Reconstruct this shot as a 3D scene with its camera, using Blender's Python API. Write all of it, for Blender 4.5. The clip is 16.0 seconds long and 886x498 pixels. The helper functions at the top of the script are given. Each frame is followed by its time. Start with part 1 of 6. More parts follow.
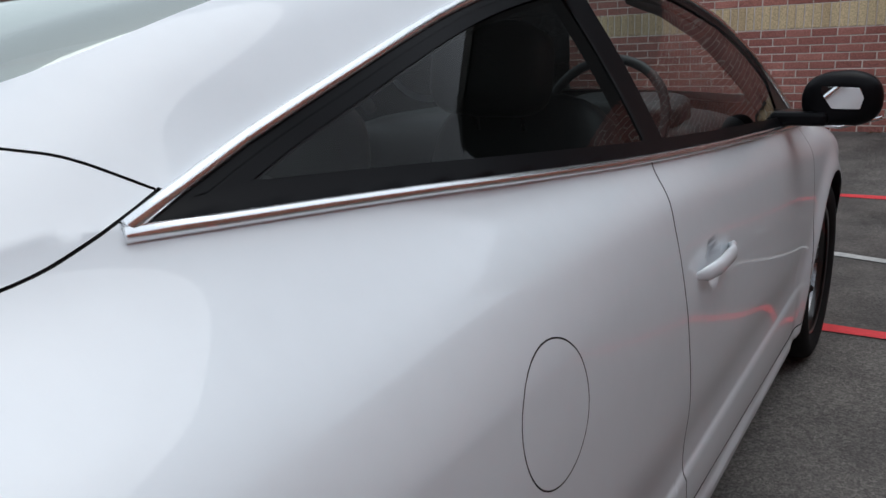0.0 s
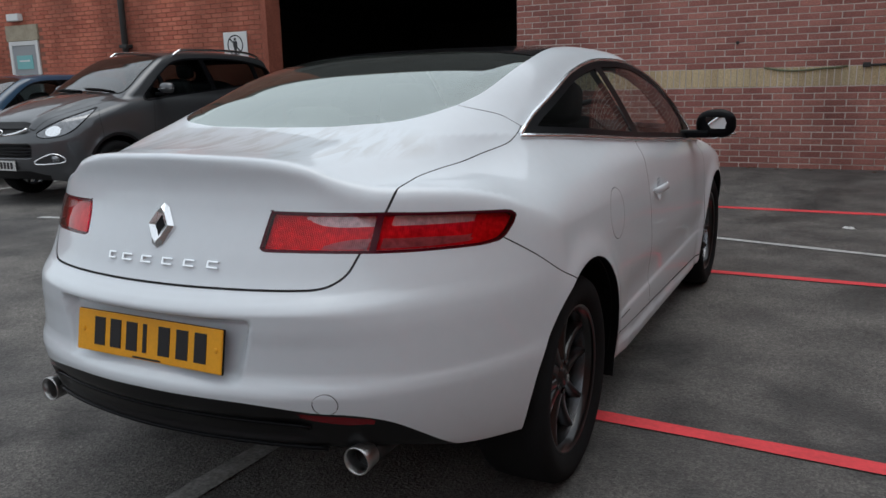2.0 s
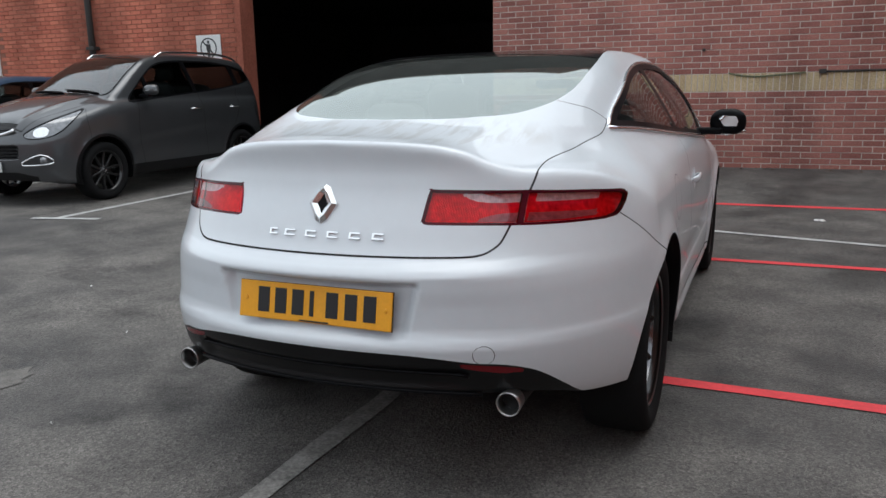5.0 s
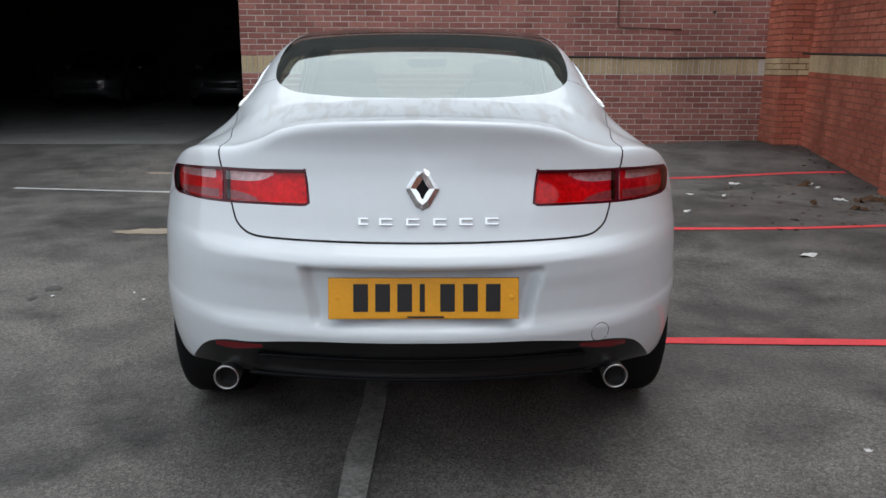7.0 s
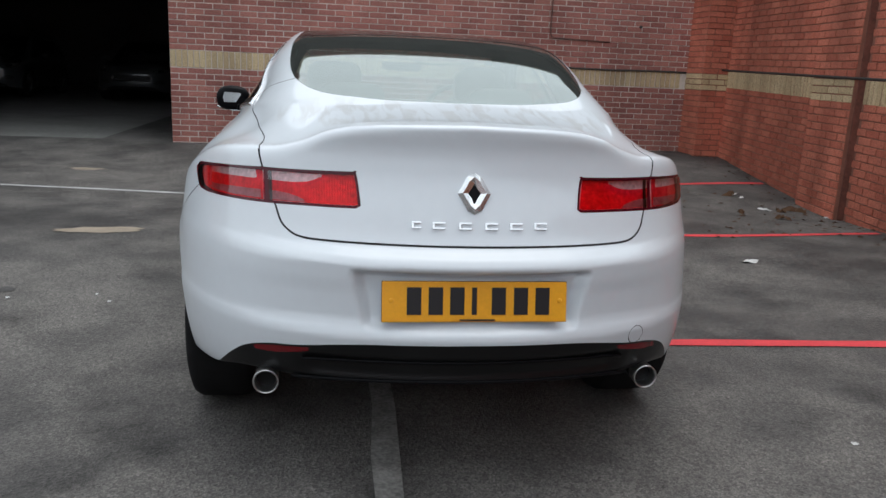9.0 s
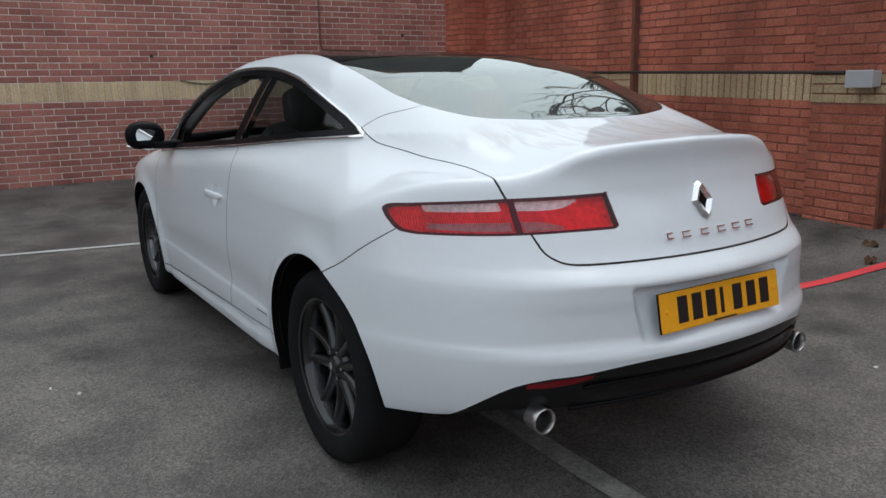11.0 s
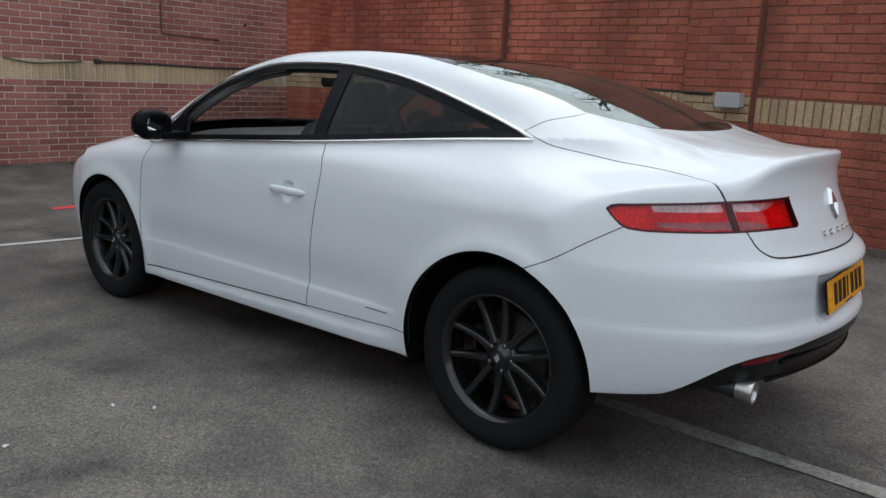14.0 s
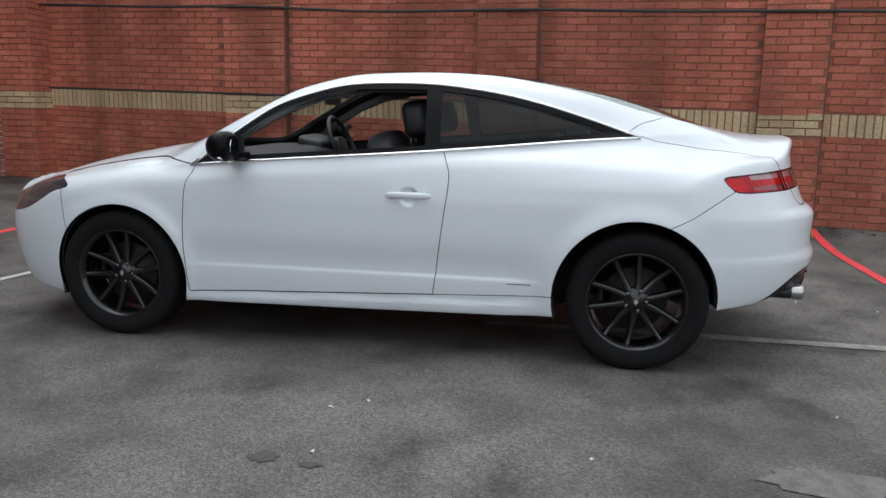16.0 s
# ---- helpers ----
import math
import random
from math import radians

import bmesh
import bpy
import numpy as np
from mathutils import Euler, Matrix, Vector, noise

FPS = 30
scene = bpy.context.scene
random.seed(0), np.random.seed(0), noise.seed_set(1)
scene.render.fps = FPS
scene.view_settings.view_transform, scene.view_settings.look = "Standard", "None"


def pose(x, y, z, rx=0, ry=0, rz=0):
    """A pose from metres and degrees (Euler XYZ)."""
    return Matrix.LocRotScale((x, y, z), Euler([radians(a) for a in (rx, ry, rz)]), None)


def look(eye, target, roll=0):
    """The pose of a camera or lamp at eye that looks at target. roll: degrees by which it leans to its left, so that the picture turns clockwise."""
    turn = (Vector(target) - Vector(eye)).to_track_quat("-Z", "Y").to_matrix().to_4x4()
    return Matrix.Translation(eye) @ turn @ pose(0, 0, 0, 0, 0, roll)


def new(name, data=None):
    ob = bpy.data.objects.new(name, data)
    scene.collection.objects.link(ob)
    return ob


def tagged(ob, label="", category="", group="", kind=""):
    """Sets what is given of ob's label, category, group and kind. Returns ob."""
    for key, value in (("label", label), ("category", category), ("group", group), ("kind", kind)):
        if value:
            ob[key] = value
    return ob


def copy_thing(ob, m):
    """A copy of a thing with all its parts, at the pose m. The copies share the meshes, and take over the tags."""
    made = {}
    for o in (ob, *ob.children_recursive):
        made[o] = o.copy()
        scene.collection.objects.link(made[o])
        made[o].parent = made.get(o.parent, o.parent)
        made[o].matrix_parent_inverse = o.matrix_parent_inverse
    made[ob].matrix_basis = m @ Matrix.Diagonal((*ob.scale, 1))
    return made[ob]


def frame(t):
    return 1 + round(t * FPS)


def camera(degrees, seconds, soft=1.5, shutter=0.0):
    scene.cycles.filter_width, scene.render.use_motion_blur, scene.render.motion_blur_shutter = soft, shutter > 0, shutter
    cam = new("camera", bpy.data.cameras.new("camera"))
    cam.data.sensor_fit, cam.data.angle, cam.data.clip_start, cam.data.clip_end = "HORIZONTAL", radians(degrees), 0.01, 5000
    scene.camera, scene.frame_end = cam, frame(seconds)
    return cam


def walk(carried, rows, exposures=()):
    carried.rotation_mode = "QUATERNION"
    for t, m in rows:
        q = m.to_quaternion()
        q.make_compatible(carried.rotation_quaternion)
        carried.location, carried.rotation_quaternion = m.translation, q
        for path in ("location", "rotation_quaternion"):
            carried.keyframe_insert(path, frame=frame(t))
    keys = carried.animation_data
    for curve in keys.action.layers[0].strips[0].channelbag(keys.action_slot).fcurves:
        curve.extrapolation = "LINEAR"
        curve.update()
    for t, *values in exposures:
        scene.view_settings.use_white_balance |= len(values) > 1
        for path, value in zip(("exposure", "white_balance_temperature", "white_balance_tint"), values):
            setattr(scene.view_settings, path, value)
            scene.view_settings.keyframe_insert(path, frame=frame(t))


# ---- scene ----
cam = camera(59.5, 16.0)
PATH = [
    (0, (1.262, -0.362, 1.258), (0.180, 1.232, 0.724), -3.1),
    (0.5, (1.350, -0.900, 1.281), (0.366, 0.773, 0.795), -1.2),
    (1, (1.470, -1.420, 1.296), (0.465, 0.248, 0.844), -1.3),
    (1.5, (1.519, -1.914, 1.276), (0.585, -0.196, 0.852), -1.4),
    (2, (1.59, -2.274, 1.279), (0.688, -0.54, 0.858), -1.4),
    (2.5, (1.621, -2.48, 1.283), (0.721, -0.749, 0.843), -1.5),
    (3, (1.651, -2.589, 1.282), (0.791, -0.836, 0.845), -1.3),
    (3.5, (1.665, -2.614, 1.28), (0.785, -0.871, 0.848), -1.3),
    (4, (1.66, -2.622, 1.279), (0.776, -0.879, 0.853), -1.4),
    (4.5, (1.561, -2.68, 1.277), (0.703, -0.923, 0.856), -0.5),
    (5, (1.225, -2.801, 1.264), (0.46, -0.999, 0.853), -1.1),
    (5.2, (1.075, -2.824, 1.257), (0.37, -0.998, 0.848), -0.3),
    (7.3, (-0.031, -2.967, 1.273), (0.061, -1.025, 0.804), 0.6),
    (7.5, (-0.034, -2.975, 1.278), (0.069, -1.031, 0.817), 0.9),
    (8, (-0.041, -2.974, 1.274), (0.064, -1.03, 0.818), 1.3),
    (8.5, (-0.083, -2.968, 1.272), (0.053, -1.028, 0.805), 1.9),
    (9, (-0.398, -2.942, 1.267), (-0.107, -1.017, 0.813), 2.6),
    (9.5, (-0.815, -2.838, 1.27), (-0.407, -0.938, 0.799), 2.5),
    (9.7, (-0.974, -2.779, 1.288), (-0.488, -0.899, 0.809), 1.8),
    (11.8, (-2.084, -2.227, 1.284), (-0.888, -0.669, 0.906), -0.9),
    (12, (-2.088, -2.227, 1.284), (-0.89, -0.669, 0.912), -0.6),
    (12.5, (-2.095, -2.219, 1.288), (-0.899, -0.658, 0.923), -0.3),
    (13, (-2.211, -2.139, 1.283), (-0.968, -0.615, 0.922), 1.4),
    (13.5, (-2.594, -1.892, 1.294), (-1.205, -0.5, 0.925), 1.7),
    (14, (-3.028, -1.494, 1.297), (-1.509, -0.264, 0.875), 2.5),
    (14.5, (-3.463, -1.096, 1.298), (-1.796, -0.068, 0.893), 4.3),
    (15, (-3.884, -0.632, 1.273), (-2.094, 0.184, 0.912), 3.4),
    (15.5, (-4.291, -0.205, 1.262), (-2.408, 0.366, 0.904), 2.0),
    (16, (-4.561, 0.288, 1.245), (-2.624, 0.629, 0.882), 0.9),
]
walk(cam, [(t, look(eye, target, roll)) for t, eye, target, roll in PATH], [(0, 0.3, 6230, 8), (0.5, -0.28, 6230, 8), (1.0, -0.15, 6230, 8), (1.5, 0.05, 6330, 7), (2, 0.14, 6330, 7), (2.7, 0.36, 6380, 7), (3.6, 0.42, 6380, 7), (4.4, 0.52, 6380, 7), (5, 0.5, 6380, 7), (9.5, 0.48, 6380, 7), (12, 0.27, 6380, 7), (14, 0.32, 6380, 7), (16, 0.6, 6380, 7)])

# ---- world, sun, exposure ----
world = bpy.data.worlds.new("sky")
scene.world = world
world.use_nodes = True
wn, wl = world.node_tree.nodes, world.node_tree.links
sky = wn.new("ShaderNodeTexSky")
sky.sky_type, sky.sun_disc = "NISHITA", False
sky.sun_elevation, sky.sun_rotation = radians(80), radians(40)
sky.air_density, sky.dust_density, sky.ozone_density = 1.0, 2.0, 1.5
grey = wn.new("ShaderNodeHueSaturation")
grey.inputs["Saturation"].default_value = 0.45
wl.new(sky.outputs[0], grey.inputs["Color"])
cloud = wn.new("ShaderNodeMix")
cloud.data_type = "RGBA"
cloud.inputs["Factor"].default_value = 0.6
cloud.inputs["B"].default_value = (6.5, 6.8, 7.15, 1)
wl.new(grey.outputs[0], cloud.inputs["A"])
wl.new(cloud.outputs["Result"], wn["Background"].inputs["Color"])
wn["Background"].inputs["Strength"].default_value = 0.15
sun_data = bpy.data.lights.new("overcast_sun", "SUN")
sun_data.energy, sun_data.angle, sun_data.color = 0.6, radians(45), (1.0, 0.985, 0.96)
sun = new("overcast_sun", sun_data)
sun.matrix_world = look((0.9, 1.07, 8), (0, 0, 0))

# ---- materials ----
def mat(name, col, rough=0.5, metal=0.0, coat=0.0, vary=0.0, scale=8.0, bump=0.0, bump_scale=60.0, emit=0.0, spec=0.5, alpha=1.0, trans=0.0):
    """A principled material; vary mixes two scales of noise into the colour, bump adds fine relief."""
    m = bpy.data.materials.new(name)
    m.use_nodes = True
    nt = m.node_tree
    b = nt.nodes["Principled BSDF"]
    b.inputs["Base Color"].default_value = (*col, 1)
    b.inputs["Roughness"].default_value = rough
    b.inputs["Metallic"].default_value = metal
    b.inputs["Coat Weight"].default_value = coat
    b.inputs["Coat Roughness"].default_value = 0.03
    b.inputs["Specular IOR Level"].default_value = spec
    b.inputs["Transmission Weight"].default_value = trans
    b.inputs["Alpha"].default_value = alpha
    if emit:
        b.inputs["Emission Color"].default_value = (*col, 1)
        b.inputs["Emission Strength"].default_value = emit
    geo = nt.nodes.new("ShaderNodeNewGeometry")
    if vary:
        n1, n2 = nt.nodes.new("ShaderNodeTexNoise"), nt.nodes.new("ShaderNodeTexNoise")
        n1.inputs["Scale"].default_value, n2.inputs["Scale"].default_value = scale, scale * 9
        n1.inputs["Detail"].default_value = n2.inputs["Detail"].default_value = 5
        mix = nt.nodes.new("ShaderNodeMath")
        mix.operation = "ADD"
        for n in (n1, n2):
            nt.links.new(geo.outputs["Position"], n.inputs["Vector"])
        nt.links.new(n1.outputs[0], mix.inputs[0])
        nt.links.new(n2.outputs[0], mix.inputs[1])
        ramp = nt.nodes.new("ShaderNodeMapRange")
        ramp.inputs["From Min"].default_value, ramp.inputs["From Max"].default_value = 0.7, 1.3
        ramp.inputs["To Min"].default_value, ramp.inputs["To Max"].default_value = 1 - vary, 1 + vary
        nt.links.new(mix.outputs[0], ramp.inputs["Value"])
        sc = nt.nodes.new("ShaderNodeVectorMath")
        sc.operation = "SCALE"
        sc.inputs[0].default_value = col
        nt.links.new(ramp.outputs[0], sc.inputs["Scale"])
        nt.links.new(sc.outputs[0], b.inputs["Base Color"])
    if bump:
        n3, bp = nt.nodes.new("ShaderNodeTexNoise"), nt.nodes.new("ShaderNodeBump")
        n3.inputs["Scale"].default_value, n3.inputs["Detail"].default_value = bump_scale, 4
        bp.inputs["Strength"].default_value, bp.inputs["Distance"].default_value = bump, 0.01
        nt.links.new(geo.outputs["Position"], n3.inputs["Vector"])
        nt.links.new(n3.outputs[0], bp.inputs["Height"])
        nt.links.new(bp.outputs[0], b.inputs["Normal"])
    return m


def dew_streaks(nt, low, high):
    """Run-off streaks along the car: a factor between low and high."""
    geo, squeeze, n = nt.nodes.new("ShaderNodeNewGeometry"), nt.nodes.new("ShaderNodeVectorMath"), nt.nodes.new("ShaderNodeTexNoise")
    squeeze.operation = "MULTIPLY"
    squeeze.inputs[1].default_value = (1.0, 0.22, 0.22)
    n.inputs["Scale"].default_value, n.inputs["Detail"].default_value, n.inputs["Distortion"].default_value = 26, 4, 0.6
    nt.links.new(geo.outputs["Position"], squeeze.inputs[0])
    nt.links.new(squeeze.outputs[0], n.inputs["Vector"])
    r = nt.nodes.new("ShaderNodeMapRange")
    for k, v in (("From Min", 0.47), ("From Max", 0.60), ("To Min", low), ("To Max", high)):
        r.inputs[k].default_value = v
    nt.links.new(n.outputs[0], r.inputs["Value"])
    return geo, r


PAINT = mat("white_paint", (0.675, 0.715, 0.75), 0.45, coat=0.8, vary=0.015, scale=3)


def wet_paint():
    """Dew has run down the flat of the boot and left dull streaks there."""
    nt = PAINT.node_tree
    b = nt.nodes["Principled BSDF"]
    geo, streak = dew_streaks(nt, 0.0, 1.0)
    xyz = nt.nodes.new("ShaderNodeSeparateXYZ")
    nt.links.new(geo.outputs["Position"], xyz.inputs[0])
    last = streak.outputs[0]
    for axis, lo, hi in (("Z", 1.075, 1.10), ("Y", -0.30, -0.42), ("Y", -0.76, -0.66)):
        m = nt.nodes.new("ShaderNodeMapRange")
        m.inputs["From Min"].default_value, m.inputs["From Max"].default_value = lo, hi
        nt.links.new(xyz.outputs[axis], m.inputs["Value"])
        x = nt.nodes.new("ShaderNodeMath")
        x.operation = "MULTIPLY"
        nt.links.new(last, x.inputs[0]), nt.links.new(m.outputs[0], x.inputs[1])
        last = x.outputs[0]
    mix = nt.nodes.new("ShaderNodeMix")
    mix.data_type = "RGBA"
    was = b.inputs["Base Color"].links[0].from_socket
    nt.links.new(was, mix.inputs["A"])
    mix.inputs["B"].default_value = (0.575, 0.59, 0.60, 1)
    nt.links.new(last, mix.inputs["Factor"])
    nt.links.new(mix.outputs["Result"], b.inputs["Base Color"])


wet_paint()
GAP = mat("shut_line", (0.03, 0.03, 0.032), 0.8)
BLACK = mat("black_roof", (0.006, 0.006, 0.007), 0.12, spec=0.2)
PLASTIC = mat("black_plastic", (0.006, 0.006, 0.0065), 0.32, spec=0.25, bump=0.04, bump_scale=400)
RUBBER = mat("tyre_rubber", (0.010, 0.010, 0.0105), 0.9, spec=0.15, vary=0.15, scale=20, bump=0.1, bump_scale=150)
CHROME = mat("chrome", (0.88, 0.89, 0.90), 0.24, metal=1.0)
RED = mat("red_lens", (0.14, 0.004, 0.008), 0.10, spec=0.4, vary=0.15, scale=20)


def tarmac():
    """Worn tarmac: chippings, broad damp patches, tyre-dark streaks."""
    m = bpy.data.materials.new("tarmac")
    m.use_nodes = True
    nt = m.node_tree
    N, K = nt.nodes.new, nt.links.new
    b = nt.nodes["Principled BSDF"]
    geo = N("ShaderNodeNewGeometry")
    chips, fine, broad, mid = (N("ShaderNodeTexVoronoi"), N("ShaderNodeTexNoise"), N("ShaderNodeTexNoise"), N("ShaderNodeTexNoise"))
    for n, scl in ((chips, 95), (fine, 240), (broad, 0.45), (mid, 2.6)):
        n.inputs["Scale"].default_value = scl
        K(geo.outputs["Position"], n.inputs["Vector"])
    for n in (fine, broad, mid):
        n.inputs["Detail"].default_value = 6
    ramp = N("ShaderNodeValToRGB")
    ramp.color_ramp.elements[0].position, ramp.color_ramp.elements[0].color = 0.40, (0.056, 0.053, 0.051, 1)
    ramp.color_ramp.elements[1].position, ramp.color_ramp.elements[1].color = 0.60, (0.142, 0.132, 0.122, 1)
    s1 = N("ShaderNodeMath")
    s1.operation = "MULTIPLY_ADD"
    s1.inputs[1].default_value = 0.45
    K(mid.outputs[0], s1.inputs[0])
    s2 = N("ShaderNodeMath")
    s2.operation = "MULTIPLY"
    s2.inputs[1].default_value = 0.55
    K(broad.outputs[0], s2.inputs[0]), K(s2.outputs[0], s1.inputs[2]), K(s1.outputs[0], ramp.inputs[0])
    grit = N("ShaderNodeTexVoronoi")
    grit.inputs["Scale"].default_value = 210
    K(geo.outputs["Position"], grit.inputs["Vector"])
    stain = N("ShaderNodeTexNoise")
    stain.inputs["Scale"].default_value, stain.inputs["Detail"].default_value, stain.inputs["Roughness"].default_value = 1.25, 8, 0.7
    K(geo.outputs["Position"], stain.inputs["Vector"])

    def span(node, socket, lo, hi, to_lo, to_hi):
        r = N("ShaderNodeMapRange")
        for k, v in (("From Min", lo), ("From Max", hi), ("To Min", to_lo), ("To Max", to_hi)):
            r.inputs[k].default_value = v
        K(node.outputs[socket], r.inputs["Value"])
        return r

    factors = [span(chips, "Color", 0.0, 1.0, 0.62, 1.36), span(grit, "Color", 0.1, 0.9, 0.6, 1.45), span(stain, 0, 0.34, 0.47, 0.52, 1.0), span(fine, 0, 0.3, 0.7, 0.8, 1.2)]
    last = ramp
    for fct in factors:
        sc = N("ShaderNodeVectorMath")
        sc.operation = "SCALE"
        K(last.outputs[0], sc.inputs[0]), K(fct.outputs[0], sc.inputs["Scale"])
        last = sc
    K(last.outputs[0], b.inputs["Base Color"])
    rg = N("ShaderNodeMapRange")
    rg.inputs["From Min"].default_value, rg.inputs["From Max"].default_value, rg.inputs["To Min"].default_value, rg.inputs["To Max"].default_value = 0.35, 0.65, 0.5, 0.9
    K(broad.outputs[0], rg.inputs["Value"]), K(rg.outputs[0], b.inputs["Roughness"])
    bp, hs = N("ShaderNodeBump"), N("ShaderNodeMath")
    K(chips.outputs["Distance"], hs.inputs[0]), K(fine.outputs[0], hs.inputs[1])
    bp.inputs["Strength"].default_value, bp.inputs["Distance"].default_value = 0.5, 0.006
    K(hs.outputs[0], bp.inputs["Height"]), K(bp.outputs[0], b.inputs["Normal"])
    b.inputs["Specular IOR Level"].default_value = 0.35
    return m


ASPHALT = tarmac()
MORTAR = mat("mortar", (0.60, 0.53, 0.48), 0.95, vary=0.2, scale=2.0, bump=0.4, bump_scale=200)
MORTARRED = mat("stained_mortar", (0.245, 0.105, 0.072), 0.95, vary=0.2, scale=2.0, bump=0.4, bump_scale=200)


def brick_mat(name, dark, light, streak, rough=0.85):
    """Bricks: each with its own shade between two colours, large weather stains, fine grain."""
    m = bpy.data.materials.new(name)
    m.use_nodes = True
    nt = m.node_tree
    N, K = nt.nodes.new, nt.links.new
    b = nt.nodes["Principled BSDF"]
    b.inputs["Roughness"].default_value = rough
    b.inputs["Specular IOR Level"].default_value = 0.3
    geo, inf = N("ShaderNodeNewGeometry"), N("ShaderNodeObjectInfo")
    add, fra = N("ShaderNodeMath"), N("ShaderNodeMath")
    fra.operation = "FRACT"
    K(geo.outputs["Random Per Island"], add.inputs[0]), K(inf.outputs["Random"], add.inputs[1]), K(add.outputs[0], fra.inputs[0])
    mix = N("ShaderNodeMix")
    mix.data_type = "RGBA"
    mix.inputs["A"].default_value, mix.inputs["B"].default_value = (*dark, 1), (*light, 1)
    K(fra.outputs[0], mix.inputs["Factor"])
    fine, big = N("ShaderNodeTexNoise"), N("ShaderNodeTexNoise")
    stretch = N("ShaderNodeVectorMath")
    stretch.operation = "MULTIPLY"
    stretch.inputs[1].default_value = (1.0, 1.0, 0.25)
    K(geo.outputs["Position"], stretch.inputs[0]), K(stretch.outputs[0], big.inputs["Vector"]), K(geo.outputs["Position"], fine.inputs["Vector"])
    big.inputs["Scale"].default_value, fine.inputs["Scale"].default_value = 1.3, 70
    big.inputs["Detail"].default_value = fine.inputs["Detail"].default_value = 5
    r1, r2, mul = N("ShaderNodeMapRange"), N("ShaderNodeMapRange"), N("ShaderNodeMath")
    mul.operation = "MULTIPLY"
    for r, n, lo in ((r1, big, 1 - streak), (r2, fine, 0.75)):
        r.inputs["From Min"].default_value, r.inputs["From Max"].default_value = 0.35, 0.65
        r.inputs["To Min"].default_value, r.inputs["To Max"].default_value = lo, 2 - lo
        K(n.outputs[0], r.inputs["Value"])
    K(r1.outputs[0], mul.inputs[0]), K(r2.outputs[0], mul.inputs[1])
    sc = N("ShaderNodeVectorMath")
    sc.operation = "SCALE"
    K(mix.outputs["Result"], sc.inputs[0]), K(mul.outputs[0], sc.inputs["Scale"]), K(sc.outputs[0], b.inputs["Base Color"])
    bp = N("ShaderNodeBump")
    bp.inputs["Strength"].default_value, bp.inputs["Distance"].default_value = 0.35, 0.006
    K(fine.outputs[0], bp.inputs["Height"]), K(bp.outputs[0], b.inputs["Normal"])
    return m


BRICK = brick_mat("red_brown_brick", (0.245, 0.094, 0.079), (0.370, 0.156, 0.126), 0.22)
BRICKRED = brick_mat("red_brick", (0.345, 0.100, 0.064), (0.445, 0.146, 0.095), 0.36)
BAND = brick_mat("yellow_brick", (0.43, 0.32, 0.19), (0.52, 0.41, 0.25), 0.25)
# dark base colour stands for the shade deep inside the garage
DARK = mat("garage_shade_dark", (0.075, 0.072, 0.07), 0.9, vary=0.2, scale=1.2)
LINEW = mat("white_line", (0.42, 0.42, 0.41), 0.8, vary=0.3, scale=6)
LINER = mat("red_line", (0.66, 0.05, 0.06), 0.75, vary=0.15, scale=6)
LAMPDARK = mat("lamp_surround", (0.065, 0.004, 0.012), 0.15, spec=0.3)
HEADLENS = mat("headlamp_lens", (0.035, 0.036, 0.04), 0.12, coat=1.0)
BLACKTRIM = mat("black_gloss_trim", (0.005, 0.005, 0.006), 0.28, spec=0.08)
LINING = mat("cabin_lining", (0.03, 0.03, 0.032), 0.9)


def glass(name, tint, rough=0.01, ior=1.75, sheen=(1.0, 1.0, 1.0)):
    """Thin glass: tinted see-through, with gloss that rises at grazing angles."""
    m = bpy.data.materials.new(name)
    m.use_nodes = True
    nt = m.node_tree
    nt.nodes.remove(nt.nodes["Principled BSDF"])
    out = nt.nodes["Material Output"]
    tr, gl, mx, lw = (nt.nodes.new(k) for k in ("ShaderNodeBsdfTransparent", "ShaderNodeBsdfGlossy", "ShaderNodeMixShader", "ShaderNodeLayerWeight"))
    tr.inputs["Color"].default_value = (*tint, 1)
    gl.inputs["Roughness"].default_value = rough
    gl.inputs["Color"].default_value = (*sheen, 1)
    lw.inputs["Blend"].default_value = 0.5
    f0 = ((ior - 1) / (ior + 1)) ** 2
    power, fr = nt.nodes.new("ShaderNodeMath"), nt.nodes.new("ShaderNodeMapRange")
    power.operation = "POWER"
    power.inputs[1].default_value = 5.0
    fr.inputs["To Min"].default_value = f0
    nt.links.new(lw.outputs["Facing"], power.inputs[0])
    nt.links.new(power.outputs[0], fr.inputs["Value"])
    nt.links.new(fr.outputs[0], mx.inputs[0])
    nt.links.new(tr.outputs[0], mx.inputs[1])
    nt.links.new(gl.outputs[0], mx.inputs[2])
    nt.links.new(mx.outputs[0], out.inputs["Surface"])
    return m


GLASS = glass("tinted_glass", (0.30, 0.33, 0.325), ior=1.32)
REARGLASS = glass("misted_rear_glass", (0.42, 0.47, 0.43), 0.02, 4.0, (0.93, 1.0, 0.955))


def mist(m, amount):
    """A film of condensation over glass, broken by run-off streaks."""
    nt = m.node_tree
    out = nt.nodes["Material Output"]
    was = out.inputs["Surface"].links[0].from_socket
    film, mix = nt.nodes.new("ShaderNodeBsdfDiffuse"), nt.nodes.new("ShaderNodeMixShader")
    film.inputs["Color"].default_value = (0.74, 0.80, 0.75, 1)
    geo, streak = dew_streaks(nt, amount, amount * 0.45)
    nt.links.new(streak.outputs[0], mix.inputs[0])
    nt.links.new(was, mix.inputs[1]), nt.links.new(film.outputs[0], mix.inputs[2])
    nt.links.new(mix.outputs[0], out.inputs["Surface"])


